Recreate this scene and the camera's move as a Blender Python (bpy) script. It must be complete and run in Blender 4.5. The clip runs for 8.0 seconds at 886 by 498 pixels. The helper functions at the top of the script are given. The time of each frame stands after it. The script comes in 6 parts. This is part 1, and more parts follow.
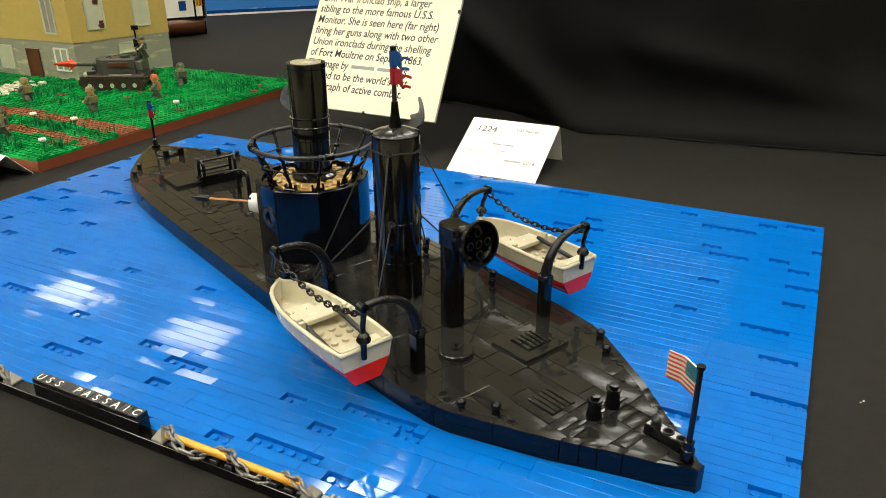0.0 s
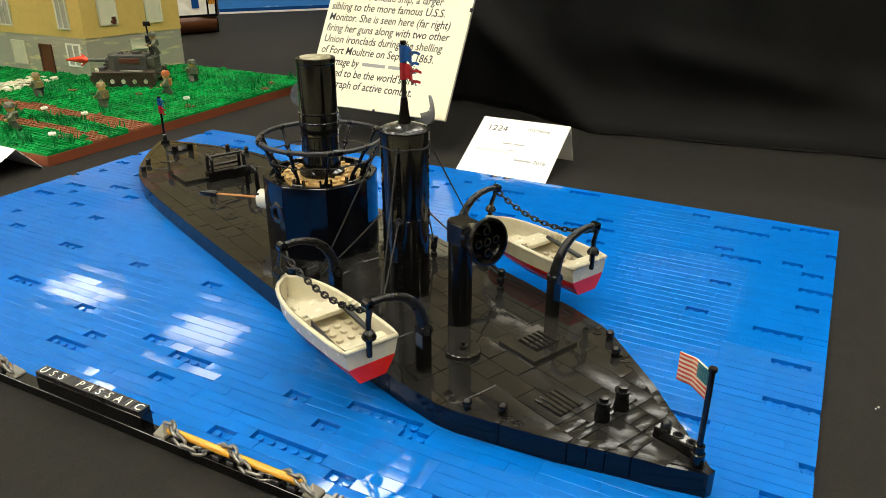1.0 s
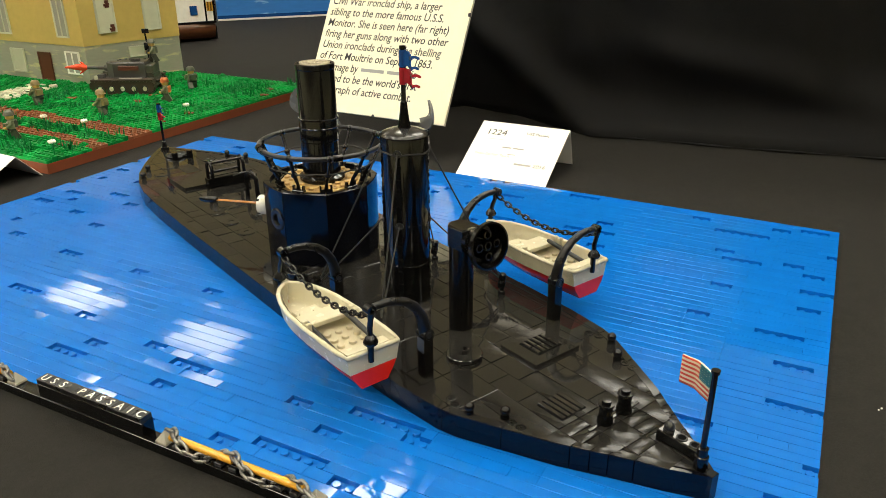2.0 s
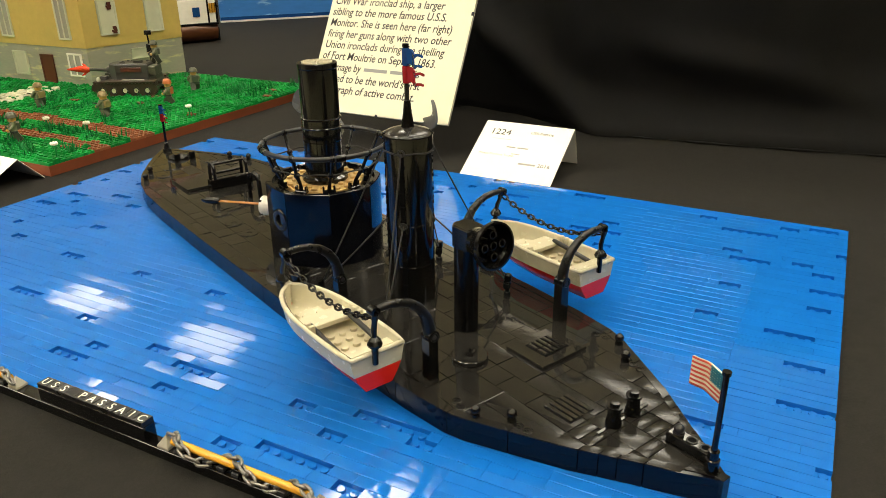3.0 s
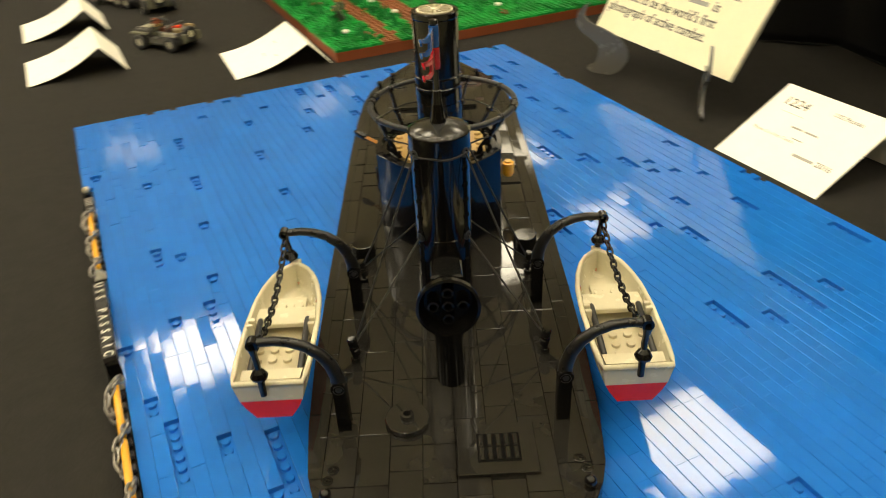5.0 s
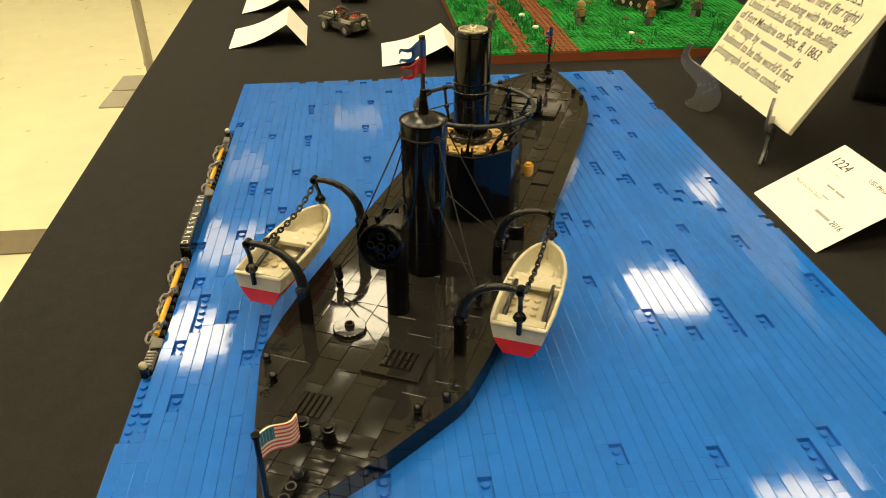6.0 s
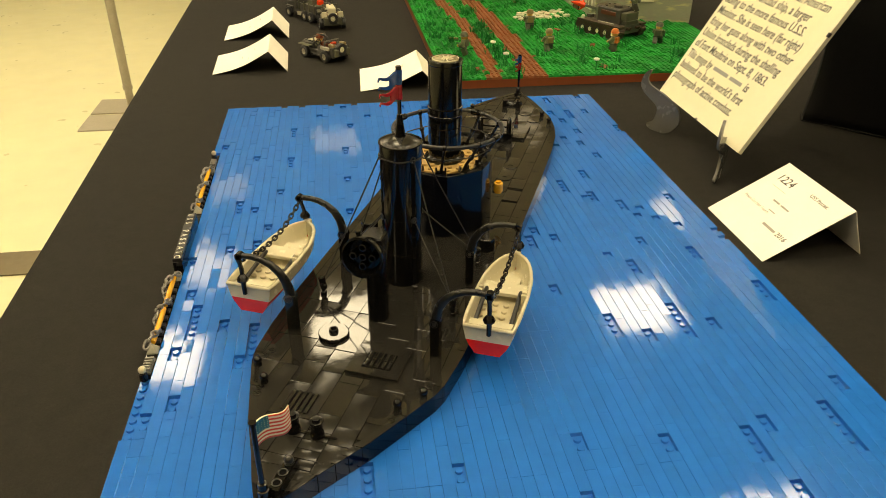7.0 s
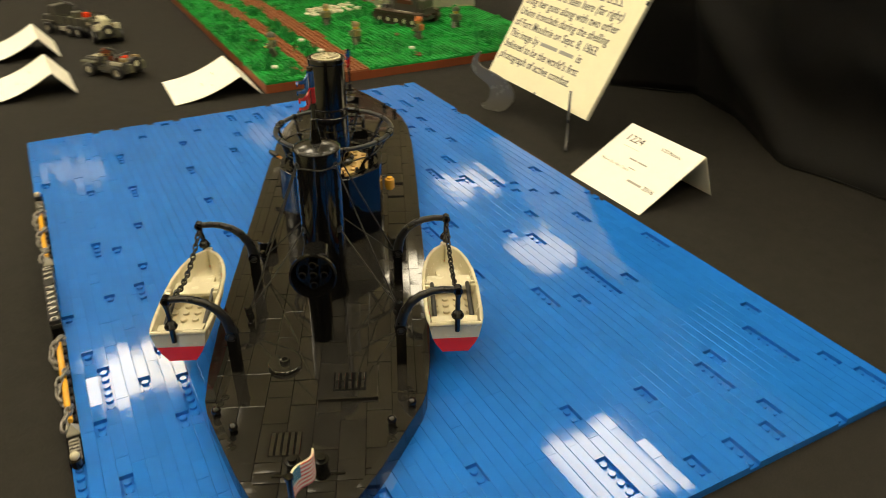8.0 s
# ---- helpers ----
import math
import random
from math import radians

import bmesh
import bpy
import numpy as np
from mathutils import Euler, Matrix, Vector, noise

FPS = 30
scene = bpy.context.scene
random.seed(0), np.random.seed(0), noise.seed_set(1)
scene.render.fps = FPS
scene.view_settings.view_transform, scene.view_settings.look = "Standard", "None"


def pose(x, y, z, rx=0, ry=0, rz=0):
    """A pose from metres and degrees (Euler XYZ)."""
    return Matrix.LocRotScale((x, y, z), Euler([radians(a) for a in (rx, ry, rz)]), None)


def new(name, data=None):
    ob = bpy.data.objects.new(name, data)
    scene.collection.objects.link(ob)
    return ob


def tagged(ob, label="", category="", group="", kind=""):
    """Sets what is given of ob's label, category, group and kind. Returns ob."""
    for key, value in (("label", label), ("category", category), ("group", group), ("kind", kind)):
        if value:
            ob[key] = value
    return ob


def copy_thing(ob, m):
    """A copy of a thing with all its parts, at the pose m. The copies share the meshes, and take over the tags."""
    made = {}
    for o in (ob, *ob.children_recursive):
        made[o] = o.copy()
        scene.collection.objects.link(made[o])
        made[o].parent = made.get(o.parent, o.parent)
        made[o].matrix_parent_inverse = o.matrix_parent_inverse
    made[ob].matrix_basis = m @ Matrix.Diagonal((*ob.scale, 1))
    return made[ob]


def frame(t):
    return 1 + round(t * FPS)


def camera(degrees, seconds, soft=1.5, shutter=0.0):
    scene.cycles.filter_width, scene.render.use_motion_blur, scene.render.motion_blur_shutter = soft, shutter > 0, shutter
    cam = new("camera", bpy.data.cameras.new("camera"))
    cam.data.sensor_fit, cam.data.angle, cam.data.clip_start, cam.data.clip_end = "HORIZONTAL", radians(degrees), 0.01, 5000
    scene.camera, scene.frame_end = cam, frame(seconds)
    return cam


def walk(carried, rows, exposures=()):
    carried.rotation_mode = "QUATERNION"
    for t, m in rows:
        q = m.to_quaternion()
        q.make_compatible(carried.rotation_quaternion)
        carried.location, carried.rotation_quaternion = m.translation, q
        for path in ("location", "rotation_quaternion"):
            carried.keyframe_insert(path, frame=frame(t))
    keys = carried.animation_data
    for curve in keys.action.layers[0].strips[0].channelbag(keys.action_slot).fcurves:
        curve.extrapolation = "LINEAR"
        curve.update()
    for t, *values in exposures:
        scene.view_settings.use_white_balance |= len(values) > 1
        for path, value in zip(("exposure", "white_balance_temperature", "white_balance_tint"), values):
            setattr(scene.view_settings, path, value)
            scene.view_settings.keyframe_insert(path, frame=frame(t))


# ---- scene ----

K = 0.008  # one stud, in metres
cam = camera(61.4, 8.0, soft=0.9, shutter=0.35)


def shot(eye, yaw, pitch, roll):
    """Camera pose from its place and its turn in degrees."""
    return pose(*eye, 90 + pitch, 0, yaw) @ pose(0, 0, 0, 0, 0, roll)


PATH = [
    (0, (-0.21285, 0.02815, 0.26802), (-63.224, -23.986, -0.222)),
    (0.5, (-0.20908, 0.02884, 0.26459), (-62.688, -23.895, -0.164)),
    (1, (-0.20824, 0.02944, 0.26308), (-62.433, -23.859, 0.210)),
    (1.5, (-0.20860, 0.02909, 0.26280), (-62.436, -23.617, -0.047)),
    (3, (-0.20363, 0.03328, 0.25990), (-62.141, -23.422, -0.635)),
    (3.5, (-0.18821, 0.01240, 0.25782), (-59.392, -23.716, -1.492)),
    (3.8, (-0.16559, -0.00394, 0.25945), (-55.447, -25.134, -2.535)),
    (4, (-0.13479, -0.01765, 0.26249), (-52.626, -25.938, -3.089)),
    (4.3, (-0.06528, -0.02555, 0.26821), (-47.337, -29.536, -1.008)),
    (4.5, (-0.02494, -0.03223, 0.27200), (-40.539, -31.473, -0.835)),
    (4.7, (0.01227, -0.03269, 0.27834), (-35.059, -32.495, -1.155)),
    (4.8, (0.03033, -0.03651, 0.28242), (-31.450, -32.600, -1.900)),
    (5, (0.06382, -0.05674, 0.29193), (-23.836, -32.347, -3.038)),
    (5.2, (0.09263, -0.09189, 0.29373), (-16.530, -31.933, -1.874)),
    (6.3, (0.18346, -0.22695, 0.33627), (-5.824, -31.166, -0.189)),
    (6.5, (0.18301, -0.23482, 0.33770), (-6.486, -30.600, -0.161)),
    (7, (0.17169, -0.24964, 0.34444), (-8.014, -29.837, 0.247)),
    (7.5, (0.13709, -0.25039, 0.34484), (-14.168, -29.520, -0.074)),
    (8, (0.06001, -0.19671, 0.33628), (-28.209, -30.022, 0.285)),
]
# stops, kelvin and tint of the film camera as it turns
TONE = [(0.0, 0.29, 5850, 13), (1.5, 0.29, 5950, 13), (3.0, 0.29, 6400, 13), (4.0, 0.27, 6650, 12), (4.5, 0.23, 6850, 12), (5.0, 0.15, 7100, 11), (6.5, 0.02, 8200, 10), (7.0, 0.01, 8350, 10), (8.0, -0.02, 7300, 11)]
walk(cam, [(t, shot(eye, *turn)) for t, eye, turn in PATH], TONE)

# ---- light: a low hall with square ceiling panels in groups of four ----
TABLE_Z, FLOOR_Z, CEIL_Z = -0.0064, -0.746, 2.02
PANEL_POWER = 13.5
world = bpy.data.worlds.new("hall_air")
scene.world = world
world.use_nodes = True
world.node_tree.nodes["Background"].inputs["Color"].default_value = (1.0, 0.93, 0.78, 1)
world.node_tree.nodes["Background"].inputs["Strength"].default_value = 0.02


# ---- materials ----
def material(name, color, rough=0.5, metal=0.0, vary=0.05, scale=60.0, bump=0.0, bump_scale=400.0, rough_vary=0.08,
             per_piece=0.0, spec=0.5, emit=0.0, crown=0.0, second=None, second_scale=8.0, second_mix=0.5, stretch=(1, 1, 1)):
    """A surface with grain and blotches at two scales, roughness wear and a fine relief."""
    m = bpy.data.materials.new(name)
    m.use_nodes = True
    nodes, links = m.node_tree.nodes, m.node_tree.links
    bsdf = nodes["Principled BSDF"]
    bsdf.inputs["Metallic"].default_value = metal
    bsdf.inputs["Specular IOR Level"].default_value = spec
    geo = nodes.new("ShaderNodeNewGeometry")
    mapping = nodes.new("ShaderNodeMapping")
    mapping.inputs["Scale"].default_value = stretch
    links.new(geo.outputs["Position"], mapping.inputs["Vector"])

    def noise_node(s, detail=3.0):
        n = nodes.new("ShaderNodeTexNoise")
        n.inputs["Scale"].default_value, n.inputs["Detail"].default_value = s, detail
        links.new(mapping.outputs["Vector"], n.inputs["Vector"])
        return n.outputs["Fac"]

    def ranged(source, lo, hi, a=0.3, b=0.7):
        r = nodes.new("ShaderNodeMapRange")
        r.inputs["From Min"].default_value, r.inputs["From Max"].default_value = a, b
        r.inputs["To Min"].default_value, r.inputs["To Max"].default_value = lo, hi
        links.new(source, r.inputs["Value"])
        return r.outputs["Result"]

    def math(op, a, b):
        n = nodes.new("ShaderNodeMath")
        n.operation = op
        links.new(a, n.inputs[0])
        if isinstance(b, float):
            n.inputs[1].default_value = b
        else:
            links.new(b, n.inputs[1])
        return n.outputs[0]

    base = nodes.new("ShaderNodeRGB")
    base.outputs[0].default_value = (*color, 1)
    col = base.outputs[0]
    if second:
        mix = nodes.new("ShaderNodeMix")
        mix.data_type = "RGBA"
        links.new(ranged(noise_node(second_scale, 5.0), 0.0, 1.0, second_mix - 0.06, second_mix + 0.06), mix.inputs["Factor"])
        links.new(col, mix.inputs["A"])
        mix.inputs["B"].default_value = (*second, 1)
        col = mix.outputs["Result"]
    gain = math("MULTIPLY", ranged(noise_node(scale), 1 - vary, 1 + vary), ranged(noise_node(scale / 9, 2.0), 1 - vary, 1 + vary))
    if per_piece:
        info = nodes.new("ShaderNodeObjectInfo")
        both = math("ADD", info.outputs["Random"], geo.outputs["Random Per Island"])
        gain = math("MULTIPLY", gain, ranged(math("FRACT", both, 0.0), 1 - per_piece, 1 + per_piece, 0.0, 1.0))
    hsv = nodes.new("ShaderNodeHueSaturation")
    links.new(col, hsv.inputs["Color"])
    links.new(gain, hsv.inputs["Value"])
    links.new(hsv.outputs["Color"], bsdf.inputs["Base Color"])
    links.new(ranged(noise_node(scale * 1.7, 6.0), max(rough - rough_vary, 0.03), min(rough + rough_vary, 1.0)), bsdf.inputs["Roughness"])
    if bump:
        b = nodes.new("ShaderNodeBump")
        b.inputs["Strength"].default_value, b.inputs["Distance"].default_value = bump, 0.001
        links.new(noise_node(bump_scale, 4.0), b.inputs["Height"])
        links.new(b.outputs["Normal"], bsdf.inputs["Normal"])
    if crown:
        # each moulded piece is bowed a little from edge to edge
        tex, apart = nodes.new("ShaderNodeTexCoord"), nodes.new("ShaderNodeSeparateXYZ")
        links.new(tex.outputs["Generated"], apart.inputs[0])
        across = [math("POWER", math("SUBTRACT", apart.outputs[k], 0.5), 2.0) for k in (0, 1)]
        bow = nodes.new("ShaderNodeBump")
        bow.inputs["Strength"].default_value, bow.inputs["Distance"].default_value = 1.0, 0.001
        links.new(math("MULTIPLY", math("ADD", *across), -crown), bow.inputs["Height"])
        links.new(b.outputs["Normal"] if bump else geo.outputs["Normal"], bow.inputs["Normal"])
        links.new(bow.outputs["Normal"], bsdf.inputs["Normal"])
    if emit:
        bsdf.inputs["Emission Color"].default_value = (*color, 1)
        bsdf.inputs["Emission Strength"].default_value = emit
    return m


def plastic(name, color, rough=0.13, per_piece=0.05, bump=0.02, **kw):
    return material(name, color, rough, vary=kw.pop("vary", 0.04), scale=90.0, bump=bump, bump_scale=120.0, rough_vary=kw.pop("rough_vary", 0.025), per_piece=per_piece, **kw)


BLUE = plastic("blue_plastic", (0.006, 0.135, 0.53), 0.058, per_piece=0.05, bump=0.03, rough_vary=0.02)
BLACK = plastic("black_plastic", (0.004, 0.0038, 0.0036), 0.10, per_piece=0.2, spec=0.42)
SATIN = plastic("satin_black_plastic", (0.004, 0.0038, 0.0036), 0.19, per_piece=0.1, rough_vary=0.05, spec=0.3)
DULL = plastic("dull_black_plastic", (0.008, 0.0078, 0.0074), 0.30, per_piece=0.1, rough_vary=0.06, spec=0.4)
DOMED = plastic("grey_black_plastic", (0.012, 0.0115, 0.011), 0.2, per_piece=0.0, rough_vary=0.05, spec=0.6)
# matte near-black; in slots, holes and notches it stands for their shade
VOID = material("dark_gap", (0.004, 0.004, 0.004), 0.9, spec=0.05)
DECK = plastic("deck_black_plastic", (0.0160, 0.0150, 0.0132), 0.06, per_piece=0.12, bump=0.03, rough_vary=0.03, spec=0.45, crown=0.06)
DECK_WORN = plastic("worn_deck_plastic", (0.0160, 0.0150, 0.0132), 0.17, per_piece=0.15, bump=0.04, rough_vary=0.04, spec=0.22, crown=1.0)
HULL = plastic("hull_black_plastic", (0.003, 0.0035, 0.006), 0.13, per_piece=0.1, spec=0.34)
TRACK = plastic("brown_track_plastic", (0.045, 0.026, 0.016), 0.42)
RUBBER = plastic("soft_black_plastic", (0.016, 0.016, 0.017), 0.38)
STRING = material("dark_string", (0.018, 0.017, 0.016), 0.7, scale=900.0, vary=0.2)
TAN = plastic("tan_plastic", (0.47, 0.31, 0.115), 0.3)
CREAM = plastic("old_white_plastic", (0.60, 0.55, 0.39), 0.26, per_piece=0.0)
# old-white again, with the shade inside the boats put into the colour
CREAM_SHADED = plastic("shaded_old_white_plastic", (0.50, 0.44, 0.29), 0.3, per_piece=0.0)
WHITE = plastic("white_plastic", (0.80, 0.77, 0.66), 0.22)
RED = plastic("red_plastic", (0.74, 0.018, 0.008), 0.2)
FLAG_BLUE = plastic("flag_blue_plastic", (0.008, 0.055, 0.20), 0.25)
FLAG_RED = plastic("flag_red_plastic", (0.30, 0.010, 0.016), 0.25)
FLAG_TEAL = plastic("canton_blue_print", (0.008, 0.13, 0.17), 0.4)
FLAG_STRIPE = plastic("stripe_red_print", (0.62, 0.05, 0.02), 0.4)
FLAG_WHITE = plastic("stripe_white_print", (0.75, 0.66, 0.45), 0.4)
YELLOW = plastic("pearl_gold_plastic", (0.72, 0.36, 0.03), 0.25, spec=0.6)
ORANGE = plastic("clear_orange_plastic", (0.40, 0.16, 0.03), 0.2)
GREY = plastic("grey_plastic", (0.36, 0.34, 0.28), 0.25)
DARK_GREY = plastic("dark_grey_plastic", (0.055, 0.053, 0.046), 0.35)
CHROME = material("steel_grey_plastic", (0.24, 0.225, 0.20), 0.32, metal=0.6, scale=300.0)
GRASS = plastic("green_plastic", (0.006, 0.28, 0.05), 0.5, per_piece=0.22, spec=0.15, second=(0.004, 0.18, 0.03), second_scale=30.0)
LEAF = plastic("plant_green_plastic", (0.007, 0.17, 0.04), 0.45, per_piece=0.2, spec=0.2)
DIRT = plastic("brown_track_bed_plastic", (0.24, 0.085, 0.038), 0.5, per_piece=0.15, spec=0.2)
EARTH = plastic("red_brown_plastic", (0.18, 0.05, 0.02), 0.5, per_piece=0.15, spec=0.2)
STONE = plastic("old_grey_plastic", (0.30, 0.29, 0.22), 0.4, second=(0.50, 0.45, 0.24), second_scale=34.0, second_mix=0.62, stretch=(1, 1, 4))
WALL_TAN = plastic("sand_yellow_plastic", (0.52, 0.37, 0.10), 0.4)
PALE = plastic("pale_stone_plastic", (0.55, 0.53, 0.38), 0.4, per_piece=0.15)
DOOR = plastic("dark_brown_plastic", (0.09, 0.025, 0.012), 0.35)
OLIVE = plastic("olive_grey_plastic", (0.075, 0.075, 0.05), 0.4, per_piece=0.3)
SAGE = plastic("sage_doll_plastic", (0.17, 0.17, 0.10), 0.4)
SKIN = plastic("yellow_doll_plastic", (0.60, 0.36, 0.10), 0.35)
TAN_CLOTH = plastic("khaki_doll_plastic", (0.24, 0.17, 0.07), 0.4)
GINGER = plastic("ginger_plastic", (0.46, 0.13, 0.035), 0.35)
FLAME = plastic("clear_red_plastic", (0.80, 0.06, 0.02), 0.2)
CLOTH = material("black_table_cloth", (0.0145, 0.0132, 0.011), 0.8, scale=700.0, vary=0.12, bump=0.25, bump_scale=1800.0, spec=0.2)
DRAPE = material("black_drape_cloth", (0.0034, 0.0032, 0.0030), 0.8, scale=500.0, vary=0.15, bump=0.3, bump_scale=1500.0, spec=0.25)
PAPER = material("white_card_paper", (0.90, 0.88, 0.78), 0.7, scale=800.0, vary=0.015, bump=0.05, bump_scale=900.0)
IVORY = material("ivory_placard_paper", (0.90, 0.85, 0.61), 0.65, scale=800.0, vary=0.015, bump=0.05, bump_scale=900.0)
INK = material("black_print", (0.02, 0.02, 0.02), 0.6)
GREY_INK = material("grey_print", (0.36, 0.35, 0.31), 0.6)
BOARD = material("foam_board_edge", (0.50, 0.47, 0.36), 0.7)
ACRYLIC = material("frosted_grey_acrylic", (0.13, 0.127, 0.118), 0.22, vary=0.02, scale=40.0, spec=0.5)
VINYL = material("cream_vinyl_floor", (0.86, 0.82, 0.53), 0.35, scale=8.0, vary=0.03, bump=0.01, bump_scale=20.0)
STRIPE = material("dark_floor_stripe", (0.20, 0.16, 0.09), 0.4, scale=30.0)
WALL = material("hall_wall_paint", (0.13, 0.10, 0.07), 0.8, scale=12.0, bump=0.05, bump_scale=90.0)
# unseen east wall, made paler as a reflector to brighten the deck's sheen
WALL_BOUNCE = material("bounce_hall_wall", (0.42, 0.36, 0.27), 0.8, scale=12.0, bump=0.05, bump_scale=90.0)
TILES = material("white_ceiling_board", (0.75, 0.70, 0.60), 0.85, scale=50.0, bump=0.2, bump_scale=160.0)
GLOW = material("lamp_diffuser", (1.0, 0.93, 0.74), 0.6, emit=PANEL_POWER)
# dimmer panels, output set by how strongly they mirror in the tiles
GLOW_DIM = material("lamp_diffuser_dim", (1.0, 0.90, 0.70), 0.6, emit=PANEL_POWER * 0.08)
GLOW_HALF = material("lamp_diffuser_half", (1.0, 0.92, 0.72), 0.6, emit=PANEL_POWER * 0.4)
STEEL = material("painted_grey_steel", (0.42, 0.38, 0.29), 0.4, scale=120.0)
WOOD_HULL = plastic("brown_hull_plastic", (0.10, 0.035, 0.012), 0.3)
SEA = material("blue_sea_print", (0.03, 0.17, 0.50), 0.5, scale=30.0, second=(0.35, 0.55, 0.75), second_scale=14.0, second_mix=0.66, stretch=(1, 1, 4))


# ---- building helpers; all shapes are given in studs ----
class Shape:
    """Collects simple solids into one mesh."""

    def __init__(self):
        self.bm = bmesh.new()
        self.m = Matrix()
        self.slot = 0

    def add(self, verts, faces, smooth=False, creases=()):
        """Faces over new points; each crease is a ring of points that stays a hard edge."""
        vs = [self.bm.verts.new(self.m @ Vector(v)) for v in verts]
        for f in faces:
            face = self.bm.faces.new([vs[i] for i in f])
            face.smooth, face.material_index = smooth, self.slot
        for ring in creases:
            for i, k in zip(ring, ring[1:] + ring[:1]):
                edge = self.bm.edges.get((vs[i], vs[k]))
                if edge:
                    edge.smooth = False
        return self

    def poly(self, pts, z0, z1, c=0.0):
        """An upright prism over a counter-clockwise outline, its top edge chamfered by c."""
        n = len(pts)
        cx, cy = sum(p[0] for p in pts) / n, sum(p[1] for p in pts) / n
        rings = [[(x, y, z0) for x, y in pts], [(x, y, z1 - c) for x, y in pts]]
        if c:
            top = []
            for x, y in pts:
                d = max(math.hypot(cx - x, cy - y), 1e-6)
                k = min(c * 1.3 / d, 0.5)
                top.append((x + (cx - x) * k, y + (cy - y) * k, z1))
            rings.append(top)
        verts = [v for ring in rings for v in ring]
        faces = [tuple(range(n))[::-1], tuple(range(n * (len(rings) - 1), n * len(rings)))]
        for k in range(len(rings) - 1):
            faces += [(k * n + i, k * n + (i + 1) % n, (k + 1) * n + (i + 1) % n, (k + 1) * n + i) for i in range(n)]
        return self.add(verts, faces)

    def box(self, x0, x1, y0, y1, z0, z1, c=0.04):
        if not c:
            return self.poly([(x0, y0), (x1, y0), (x1, y1), (x0, y1)], z0, z1)
        verts = [(x0, y0, z0), (x1, y0, z0), (x1, y1, z0), (x0, y1, z0)]
        verts += [(x0, y0, z1 - c), (x1, y0, z1 - c), (x1, y1, z1 - c), (x0, y1, z1 - c)]
        verts += [(x0 + c, y0 + c, z1), (x1 - c, y0 + c, z1), (x1 - c, y1 - c, z1), (x0 + c, y1 - c, z1)]
        faces = [(3, 2, 1, 0), (8, 9, 10, 11)]
        for k in (0, 4):
            faces += [(k + i, k + (i + 1) % 4, k + 4 + (i + 1) % 4, k + 4 + i) for i in range(4)]
        return self.add(verts, faces)

    def lathe(self, x, y, profile, n=24, smooth=True, blend=False):
        """A turned form; the profile is a list of (radius, height) from bottom to top."""
        verts, faces, rings = [], [], []
        for r, z in profile:
            if r < 1e-6:
                rings.append([len(verts)])
                verts.append((x, y, z))
            else:
                rings.append(list(range(len(verts), len(verts) + n)))
                verts += [(x + r * math.cos(2 * math.pi * i / n), y + r * math.sin(2 * math.pi * i / n), z) for i in range(n)]
        for a, b in zip(rings, rings[1:]):
            for i in range(n):
                k = (i + 1) % n
                if len(a) == 1:
                    faces.append((b[k], b[i], a[0]))
                elif len(b) == 1:
                    faces.append((a[i], a[k], b[0]))
                else:
                    faces.append((a[i], a[k], b[k], b[i]))
        return self.add(verts, faces, smooth, [] if blend else [ring for ring in rings if len(ring) > 1])

    def cyl(self, x, y, z0, z1, r, n=16, c=0.04):
        return self.lathe(x, y, [(0, z0), (r, z0), (r, z1 - c), (r - c, z1), (0, z1)], n)

    def ball(self, x, y, z, r, n=12):
        k = max(n // 2, 4)
        return self.lathe(x, y, [(r * math.sin(math.pi * i / k), z - r * math.cos(math.pi * i / k)) for i in range(k + 1)], n, blend=True)

    def tube(self, pts, r, n=8, closed=False, flat=1.0):
        """A pipe along points; r is one radius or one a point."""
        pts = [Vector(p) for p in pts]
        count = len(pts)
        radii = list(r) if isinstance(r, (list, tuple)) else [r] * count
        rings, side = [], None
        for i, p in enumerate(pts):
            a, b = (pts[(i - 1) % count], pts[(i + 1) % count]) if closed else (pts[max(i - 1, 0)], pts[min(i + 1, count - 1)])
            way = (b - a).normalized()
            if side is None:
                side = way.cross(Vector((0, 0, 1)) if abs(way.z) < 0.9 else Vector((1, 0, 0))).normalized()
            side = (side - way * side.dot(way)).normalized()
            up = side.cross(way)
            rings.append([p + radii[i] * (side * math.cos(2 * math.pi * j / n) + up * flat * math.sin(2 * math.pi * j / n)) for j in range(n)])
        verts = [v for ring in rings for v in ring]
        faces = []
        for i in range(count if closed else count - 1):
            k = (i + 1) % count
            faces += [(i * n + j, k * n + j, k * n + (j + 1) % n, i * n + (j + 1) % n) for j in range(n)]
        if closed:
            return self.add(verts, faces, True)
        first, last = list(range(n)), list(range(n * (count - 1), n * count))
        return self.add(verts, faces + [tuple(first), tuple(last[::-1])], True, [first, last])

    def arc(self, x, y, r0, r1, a0, a1, z0, z1, n=8, c=0.06, facet=False):
        """A curved wall panel between two angles in degrees, with a chamfered top."""
        angles = [radians(a0 + (a1 - a0) * i / n) for i in range(n + 1)]
        lines = [(r1, z0), (r1, z1 - c), (r1 - c, z1), (r0, z1), (r0, z0)]
        half, verts = radians(a1 - a0) / 2, []
        for i, a in enumerate(angles):
            # the outside is flatter than a true circle
            flat = 1 + (math.cos(half) / math.cos(a - angles[0] - half) - 1) * 0.6 if facet else 1.0
            verts += [(x + r * (flat if r > r0 + 0.1 else 1) * math.cos(a), y + r * (flat if r > r0 + 0.1 else 1) * math.sin(a), z) for r, z in lines]
